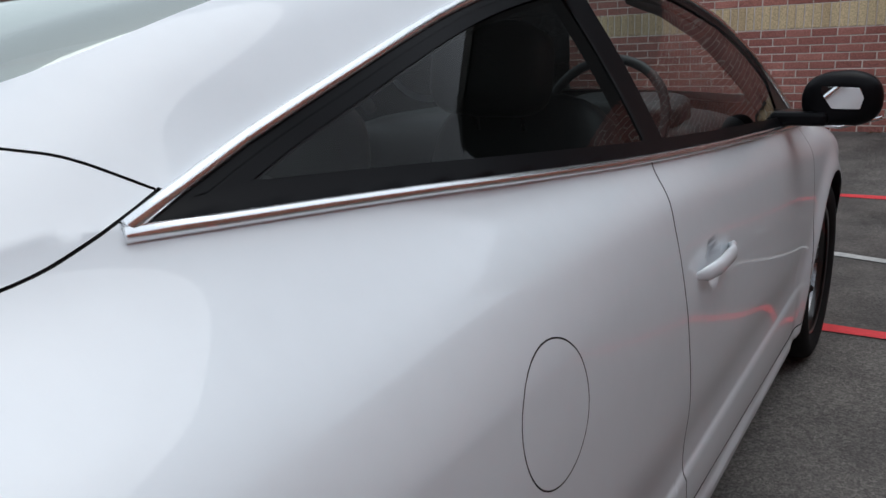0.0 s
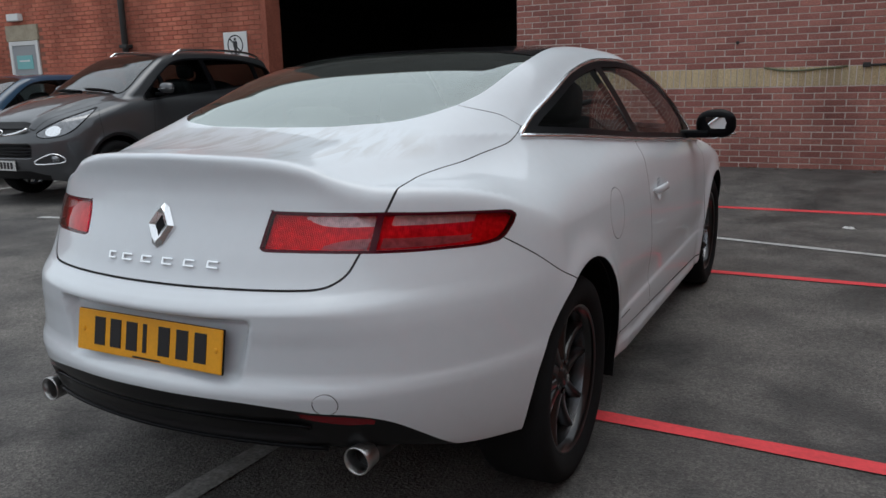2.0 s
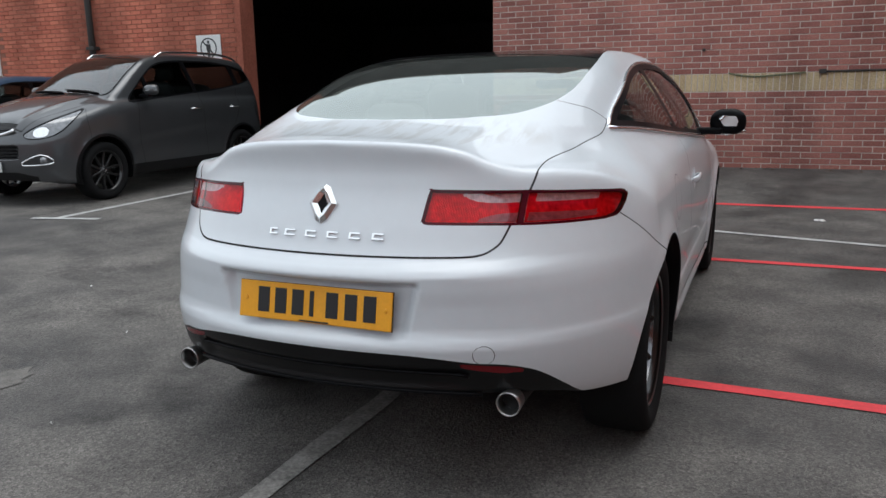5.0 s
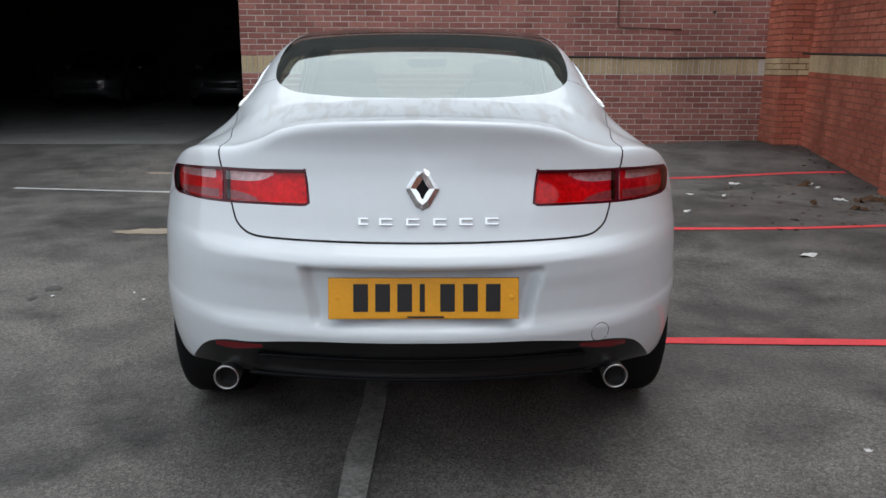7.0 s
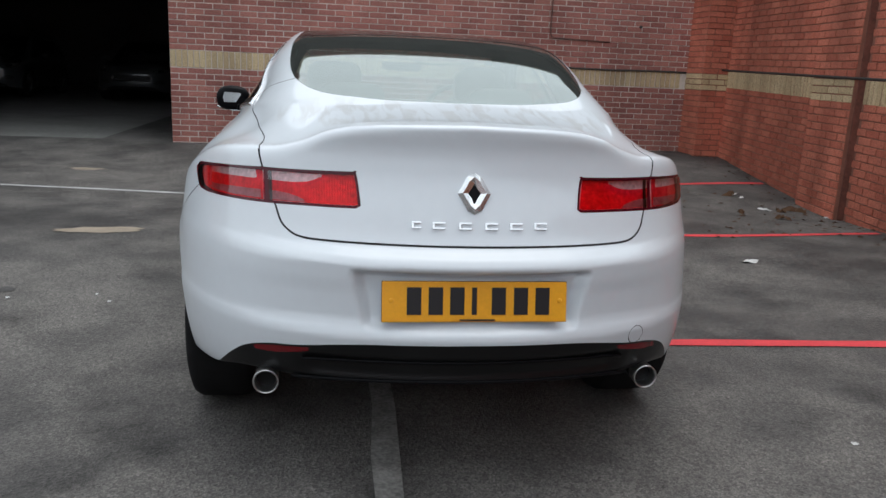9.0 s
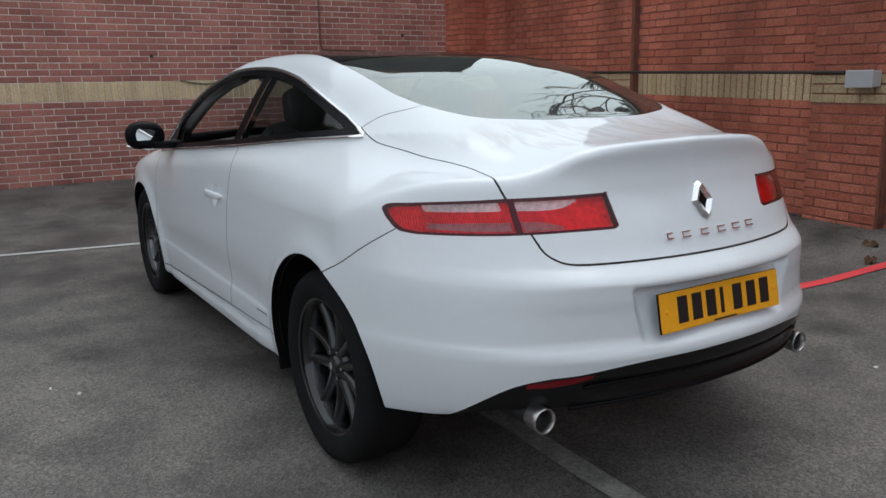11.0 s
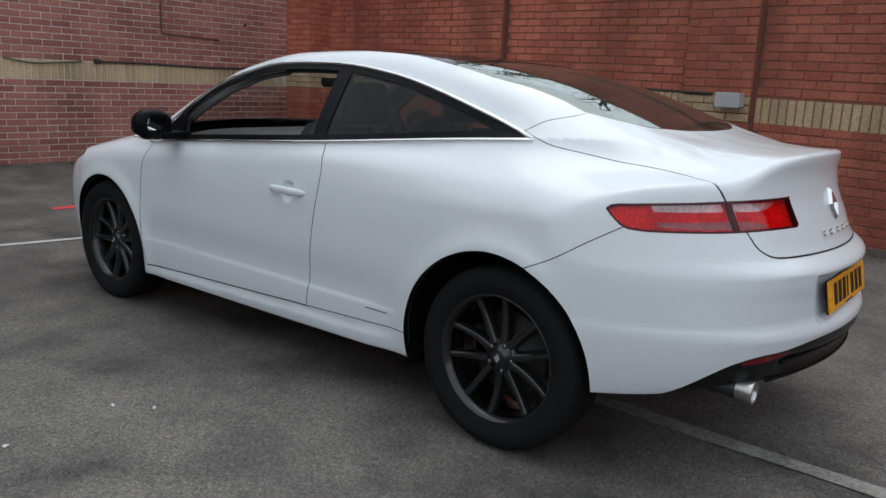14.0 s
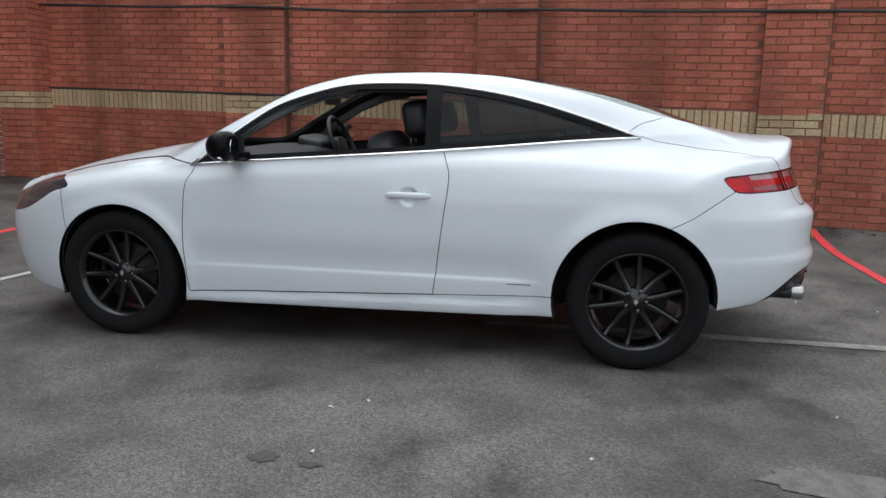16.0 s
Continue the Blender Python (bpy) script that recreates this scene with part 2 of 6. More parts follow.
mist(REARGLASS, 0.018)
CLEARGLASS = glass("clear_glass", (0.80, 0.83, 0.82), ior=1.36)
REDLENS = glass("red_lamp_glass", (0.88, 0.010, 0.042), 0.03, 1.42)
CLEARLENS = glass("clear_lamp_glass", (0.86, 0.68, 0.70), 0.05, 1.95)
SMOKELENS = glass("smoked_lamp_glass", (0.50, 0.28, 0.31), 0.05, 1.6)


def ribbed():
    """Lamp bowl behind the lens: pale and pressed with fine upright ribs."""
    m = mat("lamp_reflector", (0.74, 0.73, 0.73), 0.35, metal=0.25, vary=0.40, scale=9)
    nt = m.node_tree
    geo, wave, bp = nt.nodes.new("ShaderNodeNewGeometry"), nt.nodes.new("ShaderNodeTexWave"), nt.nodes.new("ShaderNodeBump")
    wave.bands_direction = "X"
    wave.inputs["Scale"].default_value, wave.inputs["Distortion"].default_value = 70, 2.0
    bp.inputs["Strength"].default_value, bp.inputs["Distance"].default_value = 0.3, 0.002
    nt.links.new(geo.outputs["Position"], wave.inputs["Vector"])
    nt.links.new(wave.outputs["Fac"], bp.inputs["Height"])
    nt.links.new(bp.outputs[0], nt.nodes["Principled BSDF"].inputs["Normal"])
    return m


REFLECTOR = ribbed()
RIMBLACK = mat("black_alloy", (0.010, 0.010, 0.0105), 0.28, metal=0.1, coat=0.4)
RIMEDGE = mat("machined_alloy", (0.20, 0.20, 0.21), 0.25, metal=1.0)
BRAKE = mat("brake_disc", (0.030, 0.028, 0.027), 0.6, metal=0.3, vary=0.2, scale=30)
CALIPER = mat("brake_caliper", (0.016, 0.006, 0.005), 0.6)
PLATEY = mat("plate_yellow", (0.85, 0.385, 0.016), 0.35, vary=0.06, scale=12)
PLATEW = mat("plate_white", (0.62, 0.62, 0.60), 0.35)
INK = mat("plate_ink", (0.012, 0.012, 0.014), 0.4)
SEATC = mat("dark_leather", (0.025, 0.025, 0.027), 0.5, vary=0.1, scale=20, bump=0.1, bump_scale=120)
SEATG = mat("grey_cloth", (0.20, 0.20, 0.20), 0.9, vary=0.1, scale=20)
TRIMGREY = mat("grey_trim", (0.16, 0.16, 0.165), 0.85)
MIRRORG = mat("mirror_glass", (0.85, 0.87, 0.88), 0.02, metal=1.0)
STEEL = mat("brushed_steel", (0.46, 0.455, 0.45), 0.32, metal=1.0, vary=0.12, scale=30)
DARKMETAL = mat("dark_metal", (0.05, 0.05, 0.05), 0.5, metal=0.7)

CONCRETE = mat("concrete", (0.22, 0.215, 0.20), 0.85, vary=0.2, scale=1.5, bump=0.2, bump_scale=80)
SIGNWHITE = mat("sign_white", (0.70, 0.70, 0.69), 0.5)
SIGNTEAL = mat("sign_teal", (0.20, 0.48, 0.48), 0.5)
BOXGREY = mat("grey_box", (0.40, 0.41, 0.42), 0.5)
CABLE = mat("dark_cable", (0.03, 0.028, 0.026), 0.7)
RUSTY = mat("rusty_pipe", (0.11, 0.055, 0.045), 0.85, vary=0.3, scale=9)
CABLEGREEN = mat("green_cable", (0.12, 0.13, 0.07), 0.7)
# for unseen upper walls: dark so the car's roof and rear glass reflect dark
UPPERDARK = mat("dark_upper_wall", (0.045, 0.042, 0.040), 0.8, vary=0.2, scale=1.5)
STONE = mat("lintel_stone", (0.36, 0.31, 0.23), 0.9, vary=0.2, scale=4)
DOORGREY = mat("grey_door", (0.30, 0.31, 0.32), 0.5)
LITTER = mat("paper_litter", (0.62, 0.62, 0.60), 0.8)
LEAFM = mat("dead_leaves", (0.09, 0.045, 0.02), 0.85, vary=0.4, scale=40)
BARK = mat("bark", (0.06, 0.05, 0.04), 0.9, vary=0.3, scale=6)
PATCH = mat("pale_patch", (0.30, 0.25, 0.19), 0.9, vary=0.2, scale=6)
LINEOLD = mat("worn_white_line", (0.23, 0.22, 0.205), 0.85, vary=0.5, scale=9)
JOINT = mat("joint_sealant", (0.16, 0.060, 0.042), 0.9, vary=0.3, scale=3)
OIL = mat("oil_stain", (0.056, 0.053, 0.051), 0.7, vary=0.4, scale=30, bump=0.3, bump_scale=120)
PALE = mat("pale_scuff", (0.135, 0.126, 0.116), 0.9, vary=0.35, scale=14, bump=0.3, bump_scale=120)

# ---- structure ----
def part(name, bm, material, parent=None, label="", smooth=False):
    """Links a bmesh as ONE mesh object under a thing or a part."""
    me = bpy.data.meshes.new(name)
    bm.to_mesh(me)
    bm.free()
    me.materials.append(material)
    if smooth:
        me.polygons.foreach_set("use_smooth", [True] * len(me.polygons))
    ob = new(name, me)
    if parent is not None:
        ob.parent = parent
    if label:
        ob["label"] = label
    return ob


def empty(name, m=None, **tags):
    ob = new(name)
    if m is not None:
        ob.matrix_world = m
    return tagged(ob, **tags)


def box(bm, x0, y0, z0, x1, y1, z1, bevel=0.0, m=None):
    """A box between two corners added to bm."""
    mm = Matrix.Translation(((x0 + x1) / 2, (y0 + y1) / 2, (z0 + z1) / 2)) @ Matrix.Diagonal((abs(x1 - x0), abs(y1 - y0), abs(z1 - z0), 1))
    r = bmesh.ops.create_cube(bm, size=1, matrix=(m @ mm) if m is not None else mm)
    if bevel:
        es = list({e for v in r["verts"] for e in v.link_edges})
        bmesh.ops.bevel(bm, geom=es, offset=bevel, segments=2, affect="EDGES", profile=0.5)
    return bm


def ramp01(v, a, b):
    t = min(1.0, max(0.0, (v - a) / (b - a)))
    return t * t * (3 - 2 * t)


def blend(points, v):
    for (a, p), (b, q) in zip(points, points[1:]):
        if v <= b:
            return p + (q - p) * ramp01(v, a, b)
    return points[-1][1]


def ground_z(x, y):
    """The tarmac: flat round the cars, with a slight rise to the walls."""
    east = blend([(-8, 0.24), (-2, 0.22), (1, 0.16), (4, 0.0), (5.5, 0.07), (8, 0.05)], y)
    return east * ramp01(x, 2.6, 4.6) + blend([(-14, 0.06), (-4, 0.13), (0, 0.17), (4, 0.18)], x) * ramp01(y, 5.0, 7.9)


WALL_Y = 7.88


def right_x(y):
    """The east wall runs a little askew."""
    return 3.95 + 0.147 * y


bm = bmesh.new()
cols = [-90, -60, -40, -28] + [-20 + 0.5 * k for k in range(44)] + [2 + 0.125 * k for k in range(32)] + [6 + 0.5 * k for k in range(28)] + [20, 28, 40, 60, 90]
rows = [-90, -60, -40, -28] + [-20 + 0.5 * k for k in range(72)] + [16, 20, 28, 40, 60, 90]
vs = [[bm.verts.new((x, y, ground_z(x, y))) for y in rows] for x in cols]
for a, b in zip(vs, vs[1:]):
    for k in range(len(rows) - 1):
        bm.faces.new((a[k], b[k], b[k + 1], a[k + 1]))
tagged(part("ground", bm, ASPHALT, smooth=True), "worn dark grey tarmac of a car park", "ground", kind="structure")


def stripe(name, points, width, material, label, lift=0.005, step=0.25):
    """A painted line laid on the tarmac along points."""
    bm = bmesh.new()
    path = []
    for (x0, y0), (x1, y1) in zip(points, points[1:]):
        n = max(1, int(math.hypot(x1 - x0, y1 - y0) / step))
        path += [(x0 + (x1 - x0) * k / n, y0 + (y1 - y0) * k / n) for k in range(n)]
    path.append(points[-1])
    prev = None
    for k, (x, y) in enumerate(path):
        a, b = path[max(k - 1, 0)], path[min(k + 1, len(path) - 1)]
        d = Vector((b[0] - a[0], b[1] - a[1])).normalized()
        w = width * (0.5 + 0.04 * math.sin(k * 2.3))
        px, py = -d.y * w, d.x * w
        cur = [bm.verts.new((x + s * px, y + s * py, ground_z(x + s * px, y + s * py) + lift)) for s in (1, -1)]
        if prev:
            bm.faces.new((prev[0], prev[1], cur[1], cur[0]))
        prev = cur
    return tagged(part(name, bm, material), label, "road marking", kind="structure")


RED_LINES = ((-2.0, 0.60, 3.55), (2.99, 0.55, 4.30), (5.60, 0.10, 4.72))
stripe("red_bay_line", [(0.55, 0.485), (1.5, 0.46), (2.4, 0.42), (3.0, 0.365), (3.4, 0.29), (3.72, 0.20)], 0.085, LINER, "bright red painted parking bay line, slightly bent")
for y, x0, x1 in RED_LINES:
    stripe("red_bay_line", [(x0, y), (x1, y + 0.02)], 0.085, LINER, "bright red painted parking bay line")
stripe("white_bay_line", [(2.2, 3.83), (2.05, 3.86), (0.8, 4.13), (-1.2, 4.50), (-2.5, 4.74), (-4.2, 5.0)], 0.07, LINEW, "thin white painted line across the yard")
stripe("white_bay_line", [(-0.21, -2.2), (-0.215, -1.2), (-0.205, -0.6), (-0.185, -0.2), (-0.20, 0.8)], 0.09, LINEOLD, "worn pale bay line under the car")
stripe("white_bay_line", [(-5.55, 2.95), (-5.60, 5.2), (-5.65, 7.4)], 0.09, LINEW, "white painted parking bay line")
stripe("white_bay_line", [(-5.80, 2.86), (-5.05, 3.02)], 0.09, LINEW, "short white crossbar at a bay end", lift=0.008)
stripe("white_bay_line", [(-8.55, 2.6), (-8.60, 7.4)], 0.09, LINEW, "white painted parking bay line")

# ---- the white coupe ----
import functools

# Heading +y; the rear axle's middle stands over the origin.
def lerp(points, v):
    """Smooth curve through (v, value) pairs, for arrays."""
    p = np.array(points, float)
    a, b = p[:, 0], p[:, 1]
    d = np.zeros(len(a))
    s = np.diff(b) / np.diff(a)
    d[1:-1] = np.where(s[1:] * s[:-1] > 0, 2 * s[1:] * s[:-1] / (s[1:] + s[:-1] + 1e-12), 0)
    d[0], d[-1] = s[0], s[-1]
    v = np.clip(np.asarray(v, float), a[0], a[-1])
    k = np.clip(np.searchsorted(a, v) - 1, 0, len(a) - 2)
    h = a[k + 1] - a[k]
    t = (v - a[k]) / h
    return (2 * t**3 - 3 * t**2 + 1) * b[k] + (t**3 - 2 * t**2 + t) * h * d[k] + (-2 * t**3 + 3 * t**2) * b[k + 1] + (t**3 - t**2) * h * d[k + 1]


def smax(a, b, r):
    h = np.maximum(r - np.abs(a - b), 0) / r
    return np.maximum(a, b) + h * h * r / 4


def smin(a, b, r):
    return -smax(-a, -b, r)


PLAN = [(-1.0, 0.812), (-0.6, 0.882), (-0.2, 0.904), (0.3, 0.905), (1.2, 0.900), (2.2, 0.897), (2.7, 0.893), (3.1, 0.872), (3.45, 0.82), (3.7, 0.76)]
TUMBLE = [(0.15, -0.045), (0.30, -0.022), (0.42, -0.010), (0.60, 0.0), (0.75, -0.004), (0.85, -0.014), (0.95, -0.034), (1.03, -0.072), (1.12, -0.15), (1.25, -0.30)]
HAUNCH = [(-0.9, 0.05), (-0.5, 0.068), (-0.2, 0.066), (0.1, 0.080), (0.4, 0.046), (0.8, 0.01), (1.2, 0.0), (3.7, 0.0)]
DECK = [(-1.0, 1.112), (-0.82, 1.1146), (-0.70, 1.115), (-0.5, 1.128), (-0.33, 1.139), (0.2, 1.15), (1.6, 1.10), (2.3, 1.03), (2.6, 1.005), (2.9, 0.955), (3.2, 0.885), (3.45, 0.79), (3.65, 0.66), (3.8, 0.5)]
DROP = [(-1.0, 0.36), (-0.6, 0.33), (-0.3, 0.275), (0.0, 0.196), (0.4, 0.147), (1.0, 0.146), (1.5, 0.163), (2.0, 0.155), (2.3, 0.16), (3.0, 0.16), (3.8, 0.2)]
REAR = [(0.15, -0.78), (0.30, -0.86), (0.38, -0.912), (0.46, -0.942), (0.52, -0.955), (0.532, -0.957), (0.552, -0.952), (0.570, -0.943), (0.592, -0.937), (0.65, -0.936), (0.70, -0.940), (0.735, -0.940), (0.752, -0.931), (0.77, -0.909), (0.785, -0.890), (0.87, -0.850), (0.98, -0.807), (1.04, -0.799), (1.085, -0.805), (1.12, -0.818), (1.3, -0.80)]
CORNER = [(0.15, -0.78), (0.30, -0.86), (0.38, -0.912), (0.46, -0.942), (0.53, -0.953), (0.552, -0.950), (0.572, -0.943), (0.60, -0.940), (0.70, -0.925), (0.785, -0.892), (0.87, -0.850), (0.98, -0.808), (1.04, -0.799), (1.12, -0.812), (1.3, -0.80)]
FRONT = [(0.15, 3.46), (0.25, 3.58), (0.40, 3.64), (0.55, 3.66), (0.70, 3.63), (0.85, 3.55), (1.0, 3.4)]
ROOF = [(-1.1, 0.92), (-0.75, 1.045), (-0.40, 1.149), (-0.10, 1.252), (0.20, 1.340), (0.50, 1.395), (0.80, 1.420), (1.10, 1.430), (1.40, 1.423), (1.70, 1.371), (2.00, 1.250), (2.25, 1.127), (2.50, 1.008), (2.9, 0.80)]
BELT = [(-0.9, 0.46), (-0.4, 0.540), (0.0, 0.646), (0.5, 0.769), (0.96, 0.812), (1.5, 0.844), (2.0, 0.842), (2.3, 0.835), (2.8, 0.76)]
BELTZ = [(-0.9, 1.16), (0.03, 1.113), (0.367, 1.089), (0.964, 1.035), (1.48, 0.997), (1.96, 0.961), (2.25, 0.935), (2.8, 0.90)]
BULGE = [(-0.8, 2.0), (-0.4, 1.65), (0.0, 1.15), (0.4, 1.08), (0.8, 0.6), (1.6, 0.8), (3.0, 1.5)]
LEAN = [(-0.5, 0.58), (0.4, 0.60), (1.0, 0.535), (1.5, 0.46), (2.0, 0.38), (2.6, 0.38)]
FLOOR = [(-1.0, 0.385), (-0.75, 0.375), (-0.55, 0.325), (-0.35, 0.30), (-0.1, 0.26), (0.4, 0.235), (2.3, 0.205), (2.9, 0.20), (3.4, 0.20), (3.7, 0.24)]
TAILDROP = [(0.0, 0.0), (0.20, 0.006), (0.32, 0.015), (0.40, 0.032), (0.48, 0.066), (0.56, 0.090), (0.64, 0.101), (0.72, 0.119), (0.80, 0.148), (0.95, 0.23)]
ARCHES = ((0.015, 0.345, 0.388), (2.675, 0.335, 0.380))


def ease(v):
    t = np.clip(v, 0, 1)
    return t * t * (3 - 2 * t)


def body_field(x, y, z):
    """Below 0 inside the closed body shape."""
    X = np.abs(x)
    w = lerp(PLAN, y) + lerp(TUMBLE, z) - lerp(HAUNCH, y) * np.clip((z - 0.86) / 0.22, 0, 1.2) ** 1.5
    for ay, az, ar in ARCHES:
        d = np.hypot(y - ay, z - az) - ar
        w = w + 0.017 * np.exp(-((np.maximum(d, 0) / 0.055) ** 2))
    along = np.clip((y - 0.42) / 0.2, 0, 1) * np.clip((2.32 - y) / 0.2, 0, 1)
    # pressed hollow along the lower doors, and the sill standing proud below it
    w = w - (0.009 * np.exp(-(((z - 0.47) / 0.085) ** 2)) - 0.007 * ease((0.425 - z) / 0.018)) * along
    w = w + 0.010 * np.clip((0.325 - 0.03 * (y - 0.4) - z) / 0.03, 0, 1) * along
    # round cup behind the door handle
    cup = np.hypot(y - 1.11, z - 0.808)
    w = w - 0.020 * ease((0.050 - cup) / 0.022)
    # the boot stands flat above the wings, with a hollow down to them
    tail_in = ease((-0.12 - y) / 0.42)
    deck = lerp(DECK, y) - lerp(DROP, y) * X**2.2 * (1 - tail_in) - lerp(TAILDROP, X) * tail_in
    side = smax(X - w, z - deck, 0.09 - 0.03 * tail_in)
    tail_y = lerp(REAR, z) + (lerp(CORNER, z) - lerp(REAR, z)) * 0.85 * ease((X - 0.42) / 0.36)
    rear = (tail_y + 0.36 * X**2 + 0.70 * X**6) - y
    # hollow for the number plate, deepest under its upper edge
    half = 0.352 - 0.22 * (0.735 - z)
    rear = rear + (0.025 + 0.024 * np.clip((z - 0.58) / 0.15, 0, 1)) * ease((half - X) / 0.045) * ease((0.730 - z) / 0.026) * ease((z - 0.550) / 0.028)
    # sunken strip in the black valance
    rear = rear + 0.016 * ease((0.50 - X) / 0.08) * ease((0.487 - z) / 0.03) * ease((z - 0.395) / 0.035)
    front = y - (lerp(FRONT, z) - 0.30 * X**2 - 0.75 * X**6)
    low = smax(smax(side, rear, 0.052 - 0.018 * ease((z - 0.95) / 0.1)), front, 0.10)
    bw, bz = lerp(BELT, y), lerp(BELTZ, y)
    up = np.maximum(z - bz, 0)
    gw = bw - lerp(LEAN, y) * up - 0.35 * up**2
    cab = smax(X - gw, z - (lerp(ROOF, y) - (0.05 * X**2 + 0.16 * X**4) * lerp(BULGE, y)), 0.05 + 0.05 * ease((0.4 - y) / 0.5))
    cab = np.maximum(smax(cab, rear + 0.03, 0.08), front + 0.03)
    f = smin(low, cab, 0.035 + 0.125 * ease((0.5 - y) / 0.5) * ease((y + 0.75) / 0.4) * ease((X - 0.28) / 0.3))
    return smax(f, lerp(FLOOR, y) - z, 0.03)


def shoot(field, ox, oy, oz, dx, dy, dz, far=2.2):
    """Where rays from inside leave the body."""
    lo, hi = np.zeros_like(dx), np.full_like(dx, far)
    for _ in range(24):
        mid = (lo + hi) / 2
        inside = field(ox + dx * mid, oy + dy * mid, oz + dz * mid) < 0
        lo, hi = np.where(inside, mid, lo), np.where(inside, hi, mid)
    t = (lo + hi) / 2
    return np.stack([ox + dx * t, oy + dy * t, oz + dz * t], -1)


def body_grid(field, y0=-0.25, y1=2.75, zc=0.66, n_y=210, n_end=95, n_v=215):
    """Half body (x >= 0) as points over u (rear to front) and v (bottom to top)."""
    ang = radians(-90) + np.pi * np.linspace(0, 1, n_v)
    us = [(y0, np.sin(a), -np.cos(a)) for a in np.linspace(0, np.pi / 2, n_end, endpoint=False)]
    us += [(y, 1.0, 0.0) for y in np.linspace(y0, y1, n_y)]
    us += [(y1, np.sin(a), np.cos(a)) for a in np.linspace(np.pi / 2, 0, n_end + 1)[1:]]
    us = np.array(us)
    U, A = np.meshgrid(np.arange(len(us)), ang, indexing="ij")
    ca, sa = np.cos(A), np.sin(A)
    dx, dy, dz = us[U, 1] * ca, us[U, 2] * ca + us[U, 2] * np.abs(sa) * 0.55, sa
    n = np.sqrt(dx**2 + dy**2 + dz**2)
    return shoot(field, np.zeros_like(dx), us[U, 0], np.full_like(dx, zc), dx / n, dy / n, dz / n)


def normals_at(field, p):
    e = 1.5e-3
    g = np.stack([field(*(p + e * d).T) - field(*(p - e * d).T) for d in np.eye(3)], -1)
    return g / (np.linalg.norm(g, axis=-1, keepdims=True) + 1e-12)


class Skin:
    """Triangles with a label each, that can be cut along the zero line of a field."""

    def __init__(self, pts, tris):
        self.p, self.t, self.lab = pts, tris, np.zeros(len(tris), int)

    def cut(self, f, where=None):
        """Splits the triangles (those of where) along f = 0. Returns a mask: the triangle lies at f < 0."""
        val = f(self.p)
        val = np.where(np.abs(val) < 1e-6, 1e-6, val)
        s = val[self.t] < 0
        cross = (s.any(1) & ~s.all(1))
        if where is not None:
            cross &= where
        keep = ~cross
        new_p, new_t, new_l, edge = [], [], [], {}
        n0 = len(self.p)

        def mid(a, b):
            k = (a, b) if a < b else (b, a)
            if k not in edge:
                w = val[a] / (val[a] - val[b])
                edge[k] = n0 + len(new_p)
                new_p.append(self.p[a] + w * (self.p[b] - self.p[a]))
            return edge[k]

        for i in np.nonzero(cross)[0]:
            t = self.t[i]
            sg = s[i]
            k = int(np.nonzero(sg)[0][0]) if sg.sum() == 1 else int(np.nonzero(~sg)[0][0])
            a, b, c = int(t[k]), int(t[(k + 1) % 3]), int(t[(k + 2) % 3])
            ab, ac = mid(a, b), mid(a, c)
            new_t += [(a, ab, ac), (ab, b, c), (ab, c, ac)]
            new_l += [self.lab[i]] * 3
        if new_t:
            self.p = np.concatenate([self.p, np.array(new_p)])
            self.t = np.concatenate([self.t[keep], np.array(new_t)])
            self.lab = np.concatenate([self.lab[keep], np.array(new_l)])
        c = self.p[self.t].mean(1)
        return f(c) < 0


def poly_field(poly, proj):
    """Signed distance (below 0 inside) to a closed polygon, in a projection of the points."""
    q = np.array(poly, float)

    lo, hi = q.min(0) - 0.05, q.max(0) + 0.05

    def f(p):
        full = proj(p)
        near = ((full > lo) & (full < hi)).all(1)
        whole = np.full(len(full), 0.05)
        uv = full[near]
        out = np.empty(len(uv))
        for s in range(0, len(uv), 20000):
            w = uv[s : s + 20000]
            a, b = q, np.roll(q, -1, 0)
            e = b - a
            d = w[:, None] - a
            t = np.clip((d * e).sum(-1) / ((e * e).sum(-1) + 1e-12), 0, 1)
            dist = np.linalg.norm(d - t[..., None] * e, axis=-1).min(1)
            up = (a[:, 1] <= w[:, 1:2]) & (b[:, 1] > w[:, 1:2])
            dn = (a[:, 1] > w[:, 1:2]) & (b[:, 1] <= w[:, 1:2])
            side = e[:, 0] * d[..., 1] - e[:, 1] * d[..., 0]
            inside = ((up & (side > 0)).sum(1) - (dn & (side < 0)).sum(1)) != 0
            out[s : s + 20000] = np.where(inside, -dist, dist)
        whole[near] = out
        return whole

    return f


def rounded(poly, n=8, closed=True):
    """A polygon smoothed through its points (Catmull-Rom)."""
    p = np.array(poly, float)
    out = []
    m = len(p)
    for i in range(m if closed else m - 1):
        if closed:
            a, b, c, d = p[i - 1], p[i], p[(i + 1) % m], p[(i + 2) % m]
        else:
            a, b, c, d = p[max(i - 1, 0)], p[i], p[i + 1], p[min(i + 2, m - 1)]
        for t in np.arange(n) / n:
            out.append(0.5 * (2 * b + (c - a) * t + (2 * a - 5 * b + 4 * c - d) * t * t + (3 * b - a - 3 * c + d) * t**3))
    if not closed:
        out.append(p[-1])
    return np.array(out)


def side_view(p):
    return p[:, 1:3]


def rear_view(p):
    return p[:, (0, 2)]


def top_view(p):
    return p[:, :2]


def haunch_view(p):
    """Along the car, against a slant across its shoulders."""
    return np.stack([p[:, 1], (p[:, 0] - p[:, 2]) * 0.7071], -1)


